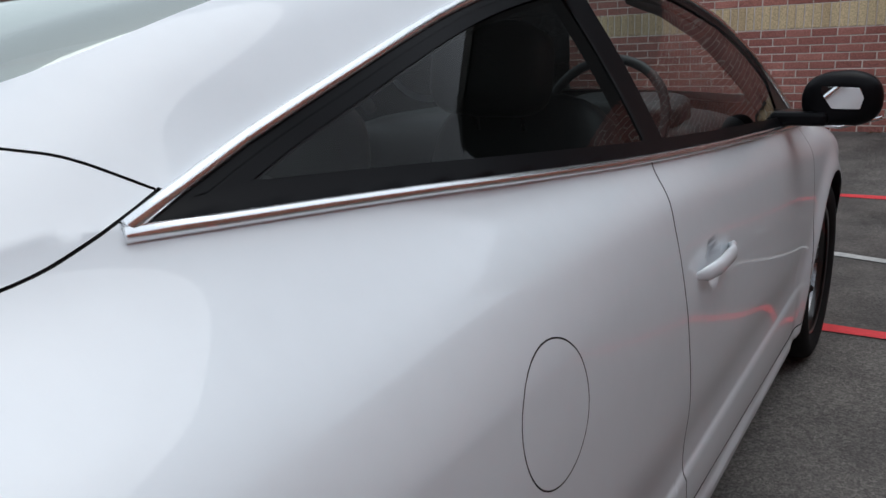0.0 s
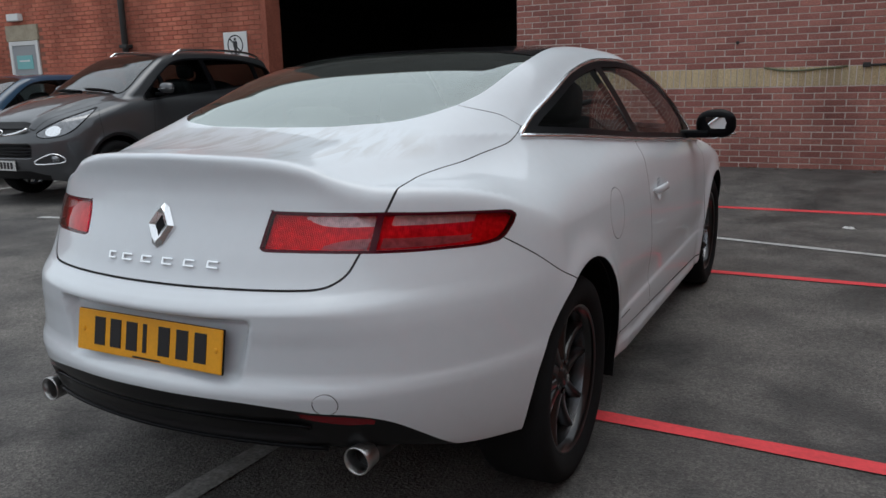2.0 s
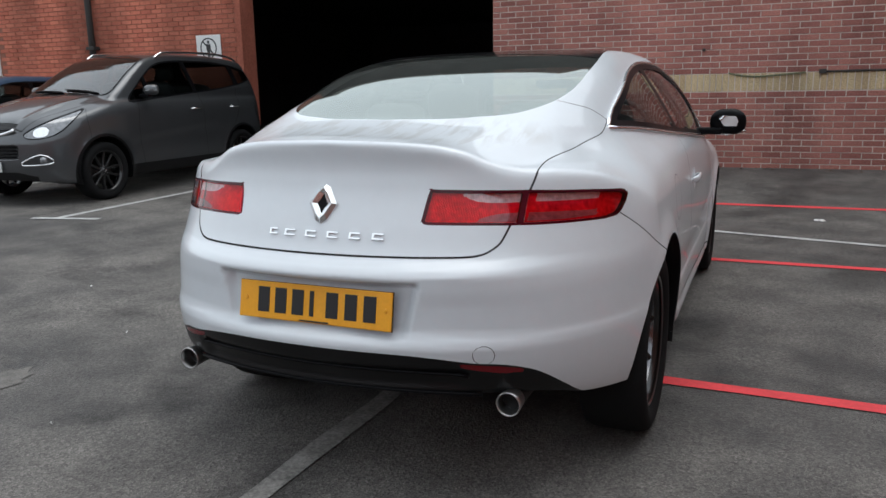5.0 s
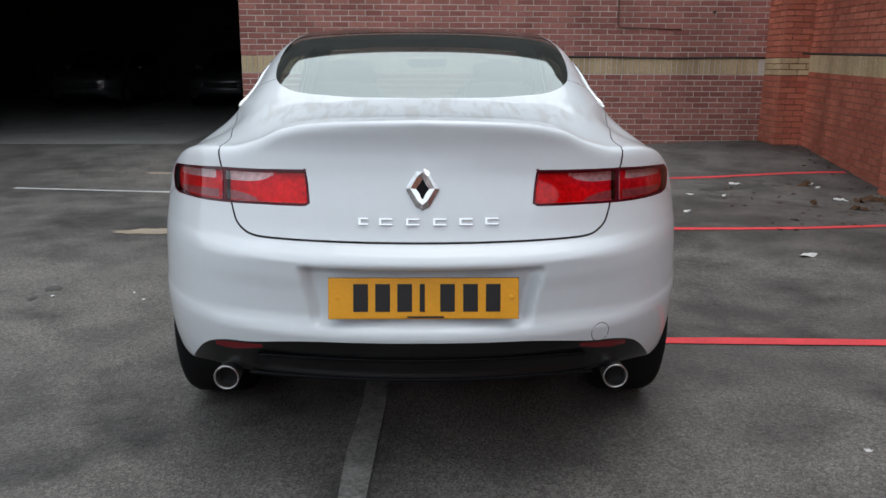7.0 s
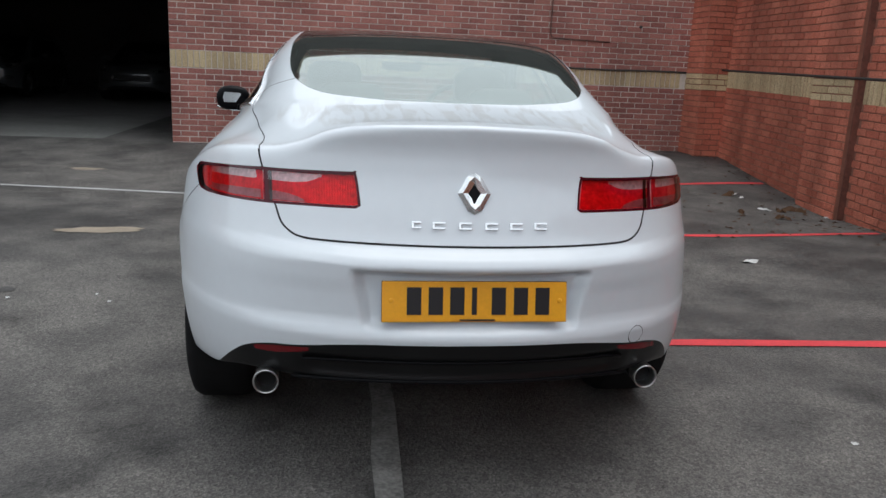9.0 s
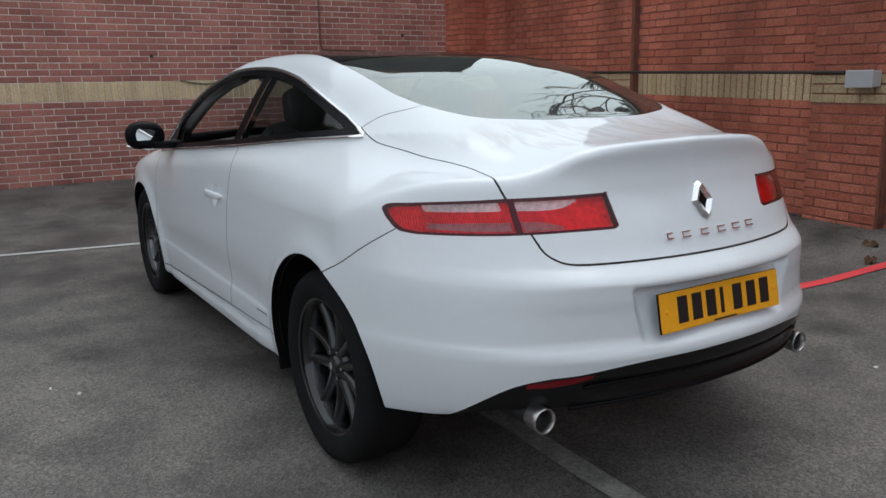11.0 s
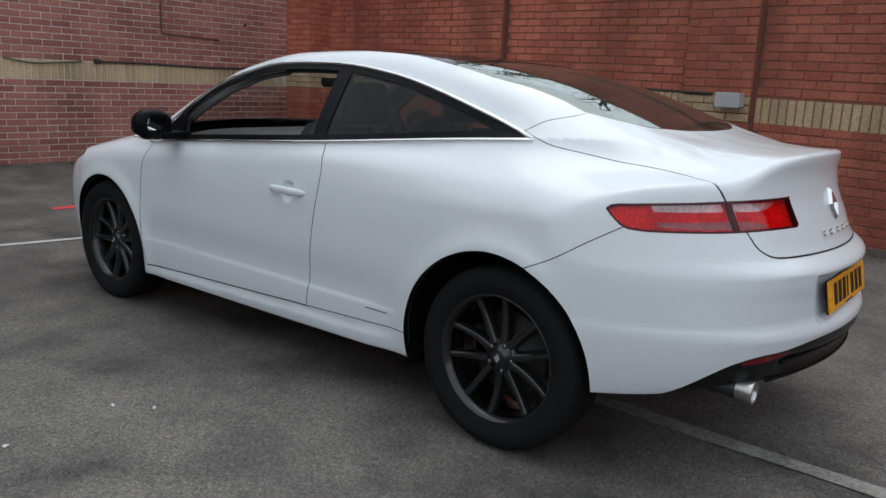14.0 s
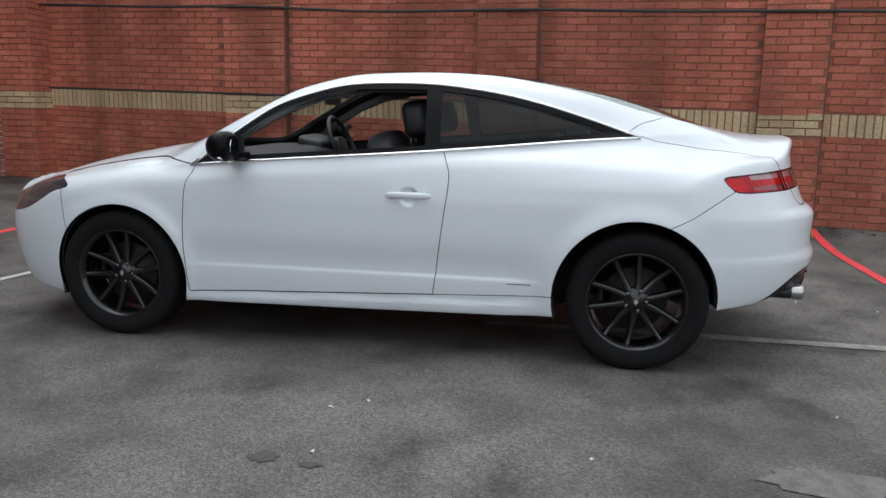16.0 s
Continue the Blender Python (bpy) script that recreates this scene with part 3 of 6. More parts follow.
def wrap_view(p):
    """Along the tail, unrolled round the rear corner, against height."""
    return np.stack([p[:, 0] + 0.9 * (p[:, 1] + 0.8), p[:, 2]], -1)


def line_field(line, proj):
    """Signed distance to the left (above 0) or right of an open line; 0.05 beyond its ends and far off."""
    q = np.array(line, float)
    lo, hi = q.min(0) - 0.03, q.max(0) + 0.03

    def f(p):
        full = proj(p)
        near = ((full > lo) & (full < hi)).all(1)
        whole = np.full(len(full), 0.05)
        w = full[near]
        best, sign = np.full(len(w), 0.05), np.ones(len(w))
        for k, (a, b) in enumerate(zip(q[:-1], q[1:])):
            e, d = b - a, w - a
            t = (d * e).sum(-1) / ((e * e).sum(-1) + 1e-12)
            out = ((t < 0) & (k == 0)) | ((t > 1) & (k == len(q) - 2))
            t = np.clip(t, 0, 1)
            dist = np.linalg.norm(d - t[:, None] * e, axis=-1)
            hit = (dist < best) & ~out
            best = np.where(hit, dist, best)
            sign = np.where(hit, np.sign(e[0] * d[:, 1] - e[1] * d[:, 0] + 1e-15), sign)
        whole[near] = best * sign
        return whole

    return f


@functools.lru_cache(None)
def side_x(y, z):
    """Half width of the body at a point of its flank."""
    lo, hi = 0.3, 1.0
    for _ in range(16):
        m = (lo + hi) / 2
        lo, hi = (m, hi) if body_field(np.array([m]), np.array([y]), np.array([z]))[0] < 0 else (lo, m)
    return lo


@functools.lru_cache(None)
def rear_y(x, z):
    """Where the tail ends at a point of its rear face."""
    lo, hi = 0.3, 1.1
    for _ in range(16):
        m = (lo + hi) / 2
        lo, hi = (m, hi) if body_field(np.array([x]), np.array([-m]), np.array([z]))[0] < 0 else (lo, m)
    return -lo

# ---- skin of the coupe, cut into panels ----
grid = body_grid(body_field)
nu, nv, _ = grid.shape
ii = np.arange(nu * nv).reshape(nu, nv)
quads = np.stack([ii[:-1, :-1], ii[1:, :-1], ii[1:, 1:], ii[:-1, 1:]], -1).reshape(-1, 4)
skin = Skin(grid.reshape(-1, 3), np.concatenate([quads[:, [0, 1, 2]], quads[:, [0, 2, 3]]]))
(PAINTED, GAPS, SIDE_GLASS, TRIM, ROOF_BLACK, REAR_GLASS, SCREEN, LAMP, LAMP_CLEAR, LAMP_DARK, HEAD, LOWER, GONE, PILLAR, REFLECT, QUARTER_GLASS, LAMP_SMOKE) = range(17)


def centres():
    return skin.p[skin.t].mean(1)


def stamp(f, label, over=(PAINTED,), where=None):
    """Cuts along f and gives the triangles inside that carry one of the labels over the new label."""
    ok = np.isin(skin.lab, over)
    if where is not None:
        ok &= where(centres())
    inside = skin.cut(f, ok)
    ok = np.isin(skin.lab, over)
    if where is not None:
        ok &= where(centres())
    skin.lab[inside & ok] = label


def groove(f, half, where, over=(PAINTED,)):
    """A shut line of the given half width along the zero line of a signed distance."""
    for off in (half, -half):
        ok = np.isin(skin.lab, over) & where(centres())
        skin.cut(lambda p: f(p) - off, ok)
    c = centres()
    skin.lab[(np.abs(f(c)) < half) & np.isin(skin.lab, over) & where(c)] = GAPS


def flank(p):
    return p[:, 0] > 0.45


def inset(poly_f, d):
    return lambda p: poly_f(p) + d


# wheel openings
for ay, az, ar in ARCHES:
    stamp(lambda p, ay=ay, az=az, ar=ar: np.hypot(p[:, 1] - ay, p[:, 2] - az) - ar, GONE, where=flank)
stamp(lambda p: p[:, 2] - lerp(FLOOR, p[:, 1]) - 0.012, GONE)
# side windows: bright trim round the black-edged glass
ARC = rounded([(2.26, 0.930), (2.111, 1.048), (1.98, 1.147), (1.839, 1.238), (1.66, 1.303), (1.48, 1.345), (1.248, 1.357), (1.0, 1.350), (0.718, 1.313), (0.49, 1.262), (0.268, 1.196), (0.020, 1.113)], 6, closed=False)
BASE = rounded([(0.015, 1.108), (0.367, 1.083), (0.964, 1.029), (1.48, 0.991), (1.96, 0.955), (2.27, 0.928)], 6, closed=False)
dlo = poly_field(np.concatenate([ARC, BASE]), side_view)
stamp(dlo, TRIM, where=flank)
stamp(inset(dlo, 0.016), PILLAR, over=(TRIM,), where=flank)
glass_in = inset(dlo, 0.030)
front_poly = poly_field([(1.02, 0.8), (1.09, 1.5), (2.14, 1.5), (1.93, 0.8)], side_view)
rear_poly = poly_field([(-0.2, 0.8), (-0.2, 1.5), (1.005, 1.5), (0.955, 0.8)], side_view)
stamp(lambda p: np.maximum(glass_in(p), front_poly(p)), SIDE_GLASS, over=(PILLAR,), where=flank)
stamp(lambda p: np.maximum(glass_in(p), rear_poly(p)), QUARTER_GLASS, over=(PILLAR,), where=flank)
# black roof, rear window and windscreen
half_roof = rounded([(0.0, -0.388), (0.20, -0.368), (0.33, -0.325), (0.40, -0.294), (0.445, -0.260), (0.485, -0.203), (0.516, -0.122), (0.532, -0.05), (0.545, 0.04), (0.552, 0.15), (0.553, 0.30), (0.547, 0.45), (0.523, 0.70), (0.50, 1.0), (0.50, 1.3), (0.51, 1.60)], 6, closed=False)
roof_poly = np.concatenate([half_roof, [(-0.3, 1.62), (-0.3, -0.385)]])


def upper(p):
    return p[:, 2] > 0.98


stamp(poly_field(roof_poly, top_view), ROOF_BLACK, where=upper)
stamp(lambda p: p[:, 1] - 0.50, REAR_GLASS, over=(ROOF_BLACK,))
groove(line_field([(-0.2, 0.50), (0.6, 0.50)], top_view), 0.004, upper, over=(ROOF_BLACK, REAR_GLASS))
screen = np.concatenate([rounded([(0.53, 1.64), (0.585, 1.85), (0.64, 2.1), (0.675, 2.30), (0.60, 2.40), (0.3, 2.47), (0.0, 2.49)], 6, closed=False), [(-0.3, 2.49), (-0.3, 1.64)]])
stamp(poly_field(screen, top_view), SCREEN, where=upper)
# tail lamps, wrapped round the corner
lamp_poly = [(0.354, 0.974), (0.55, 0.970), (0.727, 0.967), (1.0, 0.955), (1.175, 0.945), (1.205, 0.939), (1.214, 0.928), (1.205, 0.912), (1.160, 0.878), (1.13, 0.868), (1.06, 0.864), (0.73, 0.869), (0.50, 0.874), (0.318, 0.876), (0.304, 0.884)]
lamp = poly_field(lamp_poly, wrap_view)


def tail(p):
    return p[:, 1] < 0.1


stamp(lamp, LAMP_DARK, where=tail)
stamp(inset(lamp, 0.0075), LAMP, over=(LAMP_DARK,), where=tail)
for clear, mark in (
    ([(0.472, 0.960), (0.688, 0.958), (0.694, 0.934), (0.62, 0.933), (0.56, 0.934), (0.515, 0.938), (0.485, 0.947), (0.472, 0.956)], LAMP_CLEAR),
    ([(0.495, 0.883), (0.645, 0.881), (0.668, 0.905), (0.62, 0.905), (0.575, 0.902), (0.535, 0.896), (0.507, 0.889)], LAMP_SMOKE),
    ([(0.748, 0.957), (0.90, 0.952), (1.045, 0.946), (1.03, 0.927), (0.88, 0.930), (0.735, 0.933)], LAMP_CLEAR),
    ([(0.705, 0.904), (0.85, 0.901), (1.01, 0.895), (1.03, 0.880), (0.85, 0.879), (0.690, 0.881)], LAMP_SMOKE),
):
    stamp(poly_field(clear, wrap_view), mark, over=(LAMP,), where=tail)
stamp(poly_field([(0.706, 0.99), (0.730, 0.99), (0.700, 0.925), (0.664, 0.85), (0.640, 0.85), (0.676, 0.925)], wrap_view), LAMP_DARK, over=(LAMP, LAMP_CLEAR, LAMP_SMOKE), where=tail)
# black lower valance and its red reflectors
valance = np.concatenate([rounded([(0.0, 0.524), (0.25, 0.520), (0.375, 0.511), (0.49, 0.494), (0.56, 0.486), (0.62, 0.467), (0.66, 0.440), (0.70, 0.395), (0.735, 0.345), (0.77, 0.29)], 6, closed=False), [(0.77, 0.1), (-0.3, 0.1), (-0.3, 0.524)]])


def behind(p):
    return p[:, 1] < -0.45


stamp(poly_field(valance, rear_view), LOWER, where=behind)
stamp(poly_field([(0.445, 0.493), (0.455, 0.478), (0.555, 0.458), (0.615, 0.456), (0.605, 0.470), (0.55, 0.481)], rear_view), REFLECT, over=(LOWER,), where=behind)
# headlamps
stamp(poly_field(rounded([(2.975, 0.795), (3.03, 0.828), (3.13, 0.838), (3.30, 0.79), (3.47, 0.70), (3.46, 0.63), (3.3, 0.655), (3.19, 0.70), (3.08, 0.76)], 5), side_view), HEAD, where=lambda p: (p[:, 1] > 2.9) & (p[:, 0] > 0.42))
# shut lines
SEAMS = (
    ([(0.955, 1.035), (0.935, 0.985), (0.914, 0.921), (0.920, 0.82), (0.933, 0.729), (0.958, 0.532), (0.984, 0.326)], side_view, flank, 0.0022),
    ([(0.984, 0.326), (1.5, 0.305), (2.0, 0.285), (2.282, 0.270)], side_view, flank, 0.003),
    ([(2.282, 0.270), (2.296, 0.437), (2.303, 0.616), (2.287, 0.821), (2.255, 0.89), (2.24, 0.945)], side_view, flank, 0.0022),
    ([(0.36, 0.350), (0.70, 0.338), (0.984, 0.326)], side_view, flank, 0.002),
    ([(0.50, -0.115), (0.54, -0.093), (0.57, -0.065), (0.60, -0.022), (0.62, 0.010), (0.655, 0.055), (0.664, 0.066)], top_view, upper, 0.0013),
    ([(0.07, -0.335), (0.03, -0.320), (-0.02, -0.305), (-0.08, -0.296), (-0.20, -0.301), (-0.32, -0.302), (-0.43, -0.309), (-0.50, -0.311), (-0.56, -0.304), (-0.61, -0.296), (-0.65, -0.287)], haunch_view, lambda p: (p[:, 1] > -0.622) & (p[:, 2] > 0.955), 0.0017),
    ([(0.605, 1.05), (0.603, 1.01), (0.592, 0.97), (0.570, 0.92), (0.549, 0.865), (0.533, 0.826), (0.510, 0.805), (0.480, 0.793), (0.42, 0.789), (0.2, 0.788), (-0.1, 0.788)], rear_view, lambda p: p[:, 1] < -0.620, 0.0028),
    ([(-0.42, 0.875), (-0.32, 0.812), (-0.225, 0.75), (-0.12, 0.70)], side_view, lambda p: flank(p) & tail(p), 0.0018),
    ([(2.25, 0.93), (2.5, 0.955), (2.9, 0.90), (3.12, 0.845)], side_view, lambda p: flank(p) & (p[:, 1] > 2.2) & (p[:, 0] > 0.6), 0.003),
    ([(3.02, 0.80), (2.99, 0.62), (2.95, 0.52)], side_view, flank, 0.0022),
)
for line, proj, where, half in SEAMS:
    groove(line_field(rounded(line, 6, closed=False), proj), half, where)

# fuel flap and towing cap, on the right half alone
right = Skin(skin.p, skin.t)
right.lab = skin.lab
left = Skin(skin.p.copy(), skin.t.copy())
left.lab = skin.lab.copy()
skin = right
groove(lambda p: np.hypot(p[:, 1] - 0.405, p[:, 2] - 0.812) - 0.09, 0.0012, lambda p: flank(p) & (p[:, 1] < 0.6))
groove(lambda p: np.hypot(p[:, 0] - 0.513, p[:, 2] - 0.517) - 0.028, 0.0010, lambda p: p[:, 1] < -0.7)
right = skin

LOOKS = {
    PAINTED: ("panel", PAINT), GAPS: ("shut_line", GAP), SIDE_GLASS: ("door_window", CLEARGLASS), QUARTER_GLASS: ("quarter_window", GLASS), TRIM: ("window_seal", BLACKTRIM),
    ROOF_BLACK: ("roof", BLACK), REAR_GLASS: ("rear_window", REARGLASS), SCREEN: ("windscreen", CLEARGLASS), LAMP: ("tail_lamp", REDLENS), LAMP_CLEAR: ("clear_lens", CLEARLENS),
    LAMP_DARK: ("lamp_surround", LAMPDARK), LAMP_SMOKE: ("smoked_lens", SMOKELENS), LOWER: ("rear_valance", PLASTIC), PILLAR: ("window_seal", BLACKTRIM), REFLECT: ("reflector", RED), HEAD: ("headlamp", HEADLENS),
}
LABELS = {ROOF_BLACK: "glossy black roof", LAMP: "red tail lamp lens", LAMP_CLEAR: "clear pinkish lens strip", LOWER: "black plastic lower valance", SIDE_GLASS: "tinted door window", REAR_GLASS: "sloping tinted rear window"}


def groups_of(t):
    """Connected groups among triangles: a number for each."""
    n = int(t.max()) + 1
    root = np.arange(n)
    for _ in range(400):
        low = root[t].min(1)
        nxt = root.copy()
        for k in range(3):
            np.minimum.at(nxt, t[:, k], low)
        nxt = nxt[nxt]
        nxt = nxt[nxt]
        if (nxt == root).all():
            break
        root = nxt
    return root[t[:, 0]]


def panel_name(c):
    """What painted panel has its middle at c."""
    x, y, z = c
    if y < -0.62 and z > 0.74 and x < 0.62:
        return "boot_lid"
    if y < -0.3 and z < 0.82:
        return "rear_bumper"
    if 0.9 < y < 2.3 and z < 1.0 and x > 0.6 and z > 0.4:
        return "door"
    if z < 0.36 and 0.3 < y < 2.4:
        return "sill"
    if y > 3.0 and z < 0.75:
        return "front_bumper"
    if y > 2.3 and z > 0.85:
        return "bonnet"
    return "body_shell"


car = empty("car", label="white two-door coupe with black roof and black wheels", category="car")


def emit(pts, nrm, tri, name, material, parent, label=""):
    used, inv = np.unique(tri, return_inverse=True)
    me = bpy.data.meshes.new(name)
    me.from_pydata(pts[used].tolist(), [], inv.reshape(-1, 3).tolist())
    me.materials.append(material)
    me.polygons.foreach_set("use_smooth", [True] * len(me.polygons))
    me.normals_split_custom_set_from_vertices(nrm[used].tolist())
    ob = new(name, me)
    ob.parent = parent
    if label:
        ob["label"] = label
    return ob


# panels of one half; a dark lining 3 cm inside closes the cabin
DOORS = {}


def half_skin(sk, side, field, owner, naming, looks):
    lamp_ob = None
    pts, nrm = sk.p, normals_at(field, sk.p)
    flip = np.array([side, 1, 1])
    order = [0, 1, 2] if side > 0 else [0, 2, 1]
    for lab, (name, material) in looks.items():
        tri = sk.t[sk.lab == lab]
        if not len(tri):
            continue
        push = {GAPS: -0.005, SIDE_GLASS: -0.004, QUARTER_GLASS: -0.004, REAR_GLASS: -0.002, TRIM: 0.001, LAMP_DARK: -0.001, LAMP: 0.003, LAMP_CLEAR: 0.0035, LAMP_SMOKE: 0.003}.get(lab, 0.0)
        p2, n2 = (pts + push * nrm) * flip, nrm * flip
        if lab in (PAINTED, GAPS, QUARTER_GLASS):
            gr = groups_of(tri)
            for g in np.unique(gr):
                some = tri[gr == g]
                if len(some) < (12 if lab == PAINTED else 2):
                    continue
                ob = emit(p2, n2, some[:, order], naming(pts[some].mean((0, 1))) if lab == PAINTED else name, material, owner)
                if ob.name.startswith("door") and len(some) > 2000:
                    DOORS[owner.name, side] = ob
        else:
            within = owner
            if lab == SIDE_GLASS:
                within = DOORS.get((owner.name, side), owner)
            elif lamp_ob is not None and name in ("clear_lens", "smoked_lens", "lamp_surround", "lamp_bowl"):
                within = lamp_ob
            ob = emit(p2, n2, tri[:, order], name, material, within, LABELS.get(lab, ""))
            if name in ("tail_lamp", "headlamp"):
                lamp_ob = ob
            if name == "tail_lamp":
                some = sk.t[np.isin(sk.lab, (LAMP, LAMP_CLEAR, LAMP_SMOKE))]
                emit((pts - 0.016 * nrm) * flip, nrm * flip, some[:, order], "lamp_reflector", REFLECTOR, lamp_ob, "pale ribbed lamp reflector")
    tri = sk.t[np.isin(sk.lab, (PAINTED, GAPS, TRIM, PILLAR, ROOF_BLACK, LAMP, LAMP_DARK)) & (sk.p[sk.t].mean(1)[:, 2] > 0.3)]
    emit((pts - 0.03 * nrm) * flip, -nrm * flip, tri[:, order[::-1]], "cabin_lining", LINING, owner)


half_skin(right, 1, body_field, car, panel_name, LOOKS)
# the left door's window is wound down
half_skin(left, -1, body_field, car, panel_name, {k: v for k, v in LOOKS.items() if k != SIDE_GLASS})

# ---- parts on the coupe ----
def tube(path, r, n=8, closed=False):
    """A round tube along points."""
    bm = bmesh.new()
    pts = [Vector(p) for p in path]
    m = len(pts)
    rings = []
    for i, p in enumerate(pts):
        a = pts[i - 1] if i or closed else p
        b = pts[(i + 1) % m] if i < m - 1 or closed else p
        q = (b - a).to_track_quat("Z", "X")
        rings.append([bm.verts.new(p + q @ Vector((r * math.cos(k * 2 * math.pi / n), r * math.sin(k * 2 * math.pi / n), 0))) for k in range(n)])
    for i in range(m if closed else m - 1):
        a, b = rings[i], rings[(i + 1) % m]
        for k in range(n):
            bm.faces.new((a[k], a[(k + 1) % n], b[(k + 1) % n], b[k]))
    if not closed:
        bm.faces.new(rings[0][::-1])
        bm.faces.new(rings[-1])
    return bm


def lathe(profile, n=64, m=None):
    """A turned shape about x: profile of (x, radius)."""
    bm = bmesh.new()
    rings = [[bm.verts.new((x, r * math.cos(2 * math.pi * k / n), r * math.sin(2 * math.pi * k / n))) for k in range(n)] for x, r in profile]
    for a, b in zip(rings, rings[1:]):
        for k in range(n):
            bm.faces.new((a[k], b[k], b[(k + 1) % n], a[(k + 1) % n]))
    bmesh.ops.recalc_face_normals(bm, faces=bm.faces)
    if m is not None:
        bm.transform(m)
    return bm


def slab(outline, depth, m, bevel=0.0):
    """A flat plate with an outline in x, z and a thickness towards -y, posed by m."""
    bm = bmesh.new()
    f = bm.faces.new([bm.verts.new((x, 0, z)) for x, z in outline])
    r = bmesh.ops.extrude_face_region(bm, geom=[f])
    bmesh.ops.translate(bm, verts=[v for v in r["geom"] if isinstance(v, bmesh.types.BMVert)], vec=(0, -depth, 0))
    bmesh.ops.recalc_face_normals(bm, faces=bm.faces)
    if bevel:
        bmesh.ops.bevel(bm, geom=list(bm.edges), offset=bevel, segments=2, affect="EDGES")
    bm.transform(m)
    return bm


# bright trim round the side windows
for s in (1, -1):
    up = [(s * (side_x(y, z) + 0.002), y, z) for y, z in ARC[::2]]
    part("window_trim", tube(up, 0.0085), CHROME, car, "bright chrome strip over the side windows", True)
    low = [(s * (side_x(y, z) + 0.002), y, z) for y, z in BASE[::2]]
    part("belt_trim", tube(low, 0.0080), CHROME, car, "bright chrome strip along the belt line", True)


# wheels
def spoke(bm, a, lean):
    """One arm from the hub to the rim at angle a, curved by lean, with a raised face."""
    n = 9
    rows = []
    for k in range(n):
        t = k / (n - 1)
        r = 0.055 + 0.178 * t
        ang = a + lean * (1 - t) ** 1.3
        w = 0.030 - 0.015 * t + 0.007 * t * t
        x = 0.062 - 0.020 * math.sin(t * math.pi * 0.5) + 0.030 * t * t
        c, q = Vector((0, math.cos(ang), math.sin(ang))), Vector((0, -math.sin(ang), math.cos(ang)))
        mid = c * r
        rows.append([bm.verts.new(Vector((x - 0.035, 0, 0)) + mid - q * w * 0.62), bm.verts.new(Vector((x - 0.004, 0, 0)) + mid - q * w * 0.5), bm.verts.new(Vector((x, 0, 0)) + mid - q * w * 0.3),
                     bm.verts.new(Vector((x, 0, 0)) + mid + q * w * 0.3), bm.verts.new(Vector((x - 0.004, 0, 0)) + mid + q * w * 0.5), bm.verts.new(Vector((x - 0.035, 0, 0)) + mid + q * w * 0.62)])
    for p, q in zip(rows, rows[1:]):
        for k in range(5):
            bm.faces.new((p[k], p[k + 1], q[k + 1], q[k]))


def wheel(side, x, y, spin, owner, size=1.0, label="black ten-spoke alloy wheel with tyre"):
    """A ten-spoke black wheel; its outer face looks along side * x."""
    w = new("wheel")
    w.parent = owner
    w.matrix_local = pose(x, y, 0.3365 * size) @ Matrix.Diagonal((side * size, size, size, 1)) @ pose(0, 0, 0, spin)
    w["label"] = label
    tyre = [(-0.11, 0.238), (-0.116, 0.262), (-0.118, 0.295), (-0.108, 0.322), (-0.085, 0.334), (-0.04, 0.3365), (0.04, 0.3365), (0.085, 0.334), (0.106, 0.322), (0.116, 0.298), (0.1165, 0.285), (0.113, 0.265), (0.103, 0.244), (0.096, 0.236)]
    part("tyre", lathe(tyre, 80), RUBBER, w, "black rubber tyre", True)
    rim = [(-0.11, 0.236), (-0.09, 0.222), (0.02, 0.212), (0.06, 0.218), (0.082, 0.226), (0.090, 0.236), (0.094, 0.240), (0.099, 0.2405), (0.101, 0.236), (0.095, 0.230)]
    part("rim", lathe(rim, 80), RIMBLACK, w, "black alloy rim", True)
    for k in range(10):
        bm = bmesh.new()
        a = radians(72 * (k // 2) + (15 if k % 2 else -15))
        spoke(bm, a, 0.10 if k % 2 else -0.10)
        part("spoke", bm, RIMBLACK, w, "", True)
    part("hub_cap", lathe([(0.03, 0.070), (0.052, 0.066), (0.058, 0.055), (0.060, 0.034), (0.068, 0.031), (0.071, 0.026), (0.072, 0.0005)], 40), RIMBLACK, w, "", True)
    part("hub_badge", slab([(0, 0.018), (0.012, 0), (0, -0.018), (-0.012, 0)], 0.003, pose(0.0755, 0, 0, 0, 0, 90)), CHROME, w, "small chrome hub badge")
    for k in range(5):
        a = 2 * math.pi * (k + 0.5) / 5
        part("wheel_bolt", lathe([(0.045, 0.009), (0.064, 0.009), (0.066, 0.006), (0.066, 0.0005)], 8, Matrix.Translation((0, 0.050 * math.cos(a), 0.050 * math.sin(a)))), RIMEDGE, w)
    part("brake_disc", lathe([(-0.03, 0.06), (-0.03, 0.155), (-0.005, 0.155), (-0.005, 0.085), (0.02, 0.08), (0.02, 0.0005)], 48), BRAKE, w, "", True)
    bm = bmesh.new()
    box(bm, -0.045, 0.105, -0.06, -0.005, 0.178, 0.06, 0.012)
    part("brake_caliper", bm, CALIPER, w, "dull red brake caliper")
    # lighter metal ring stands for sky shine on the barrel, between the lower arms
    part("rim_lip", lathe([(0.0, 0.2105), (0.045, 0.2140), (0.068, 0.2185)], 80), RIMEDGE, w, "inner rim ring in lighter metal, for sky shine", True)
    return w


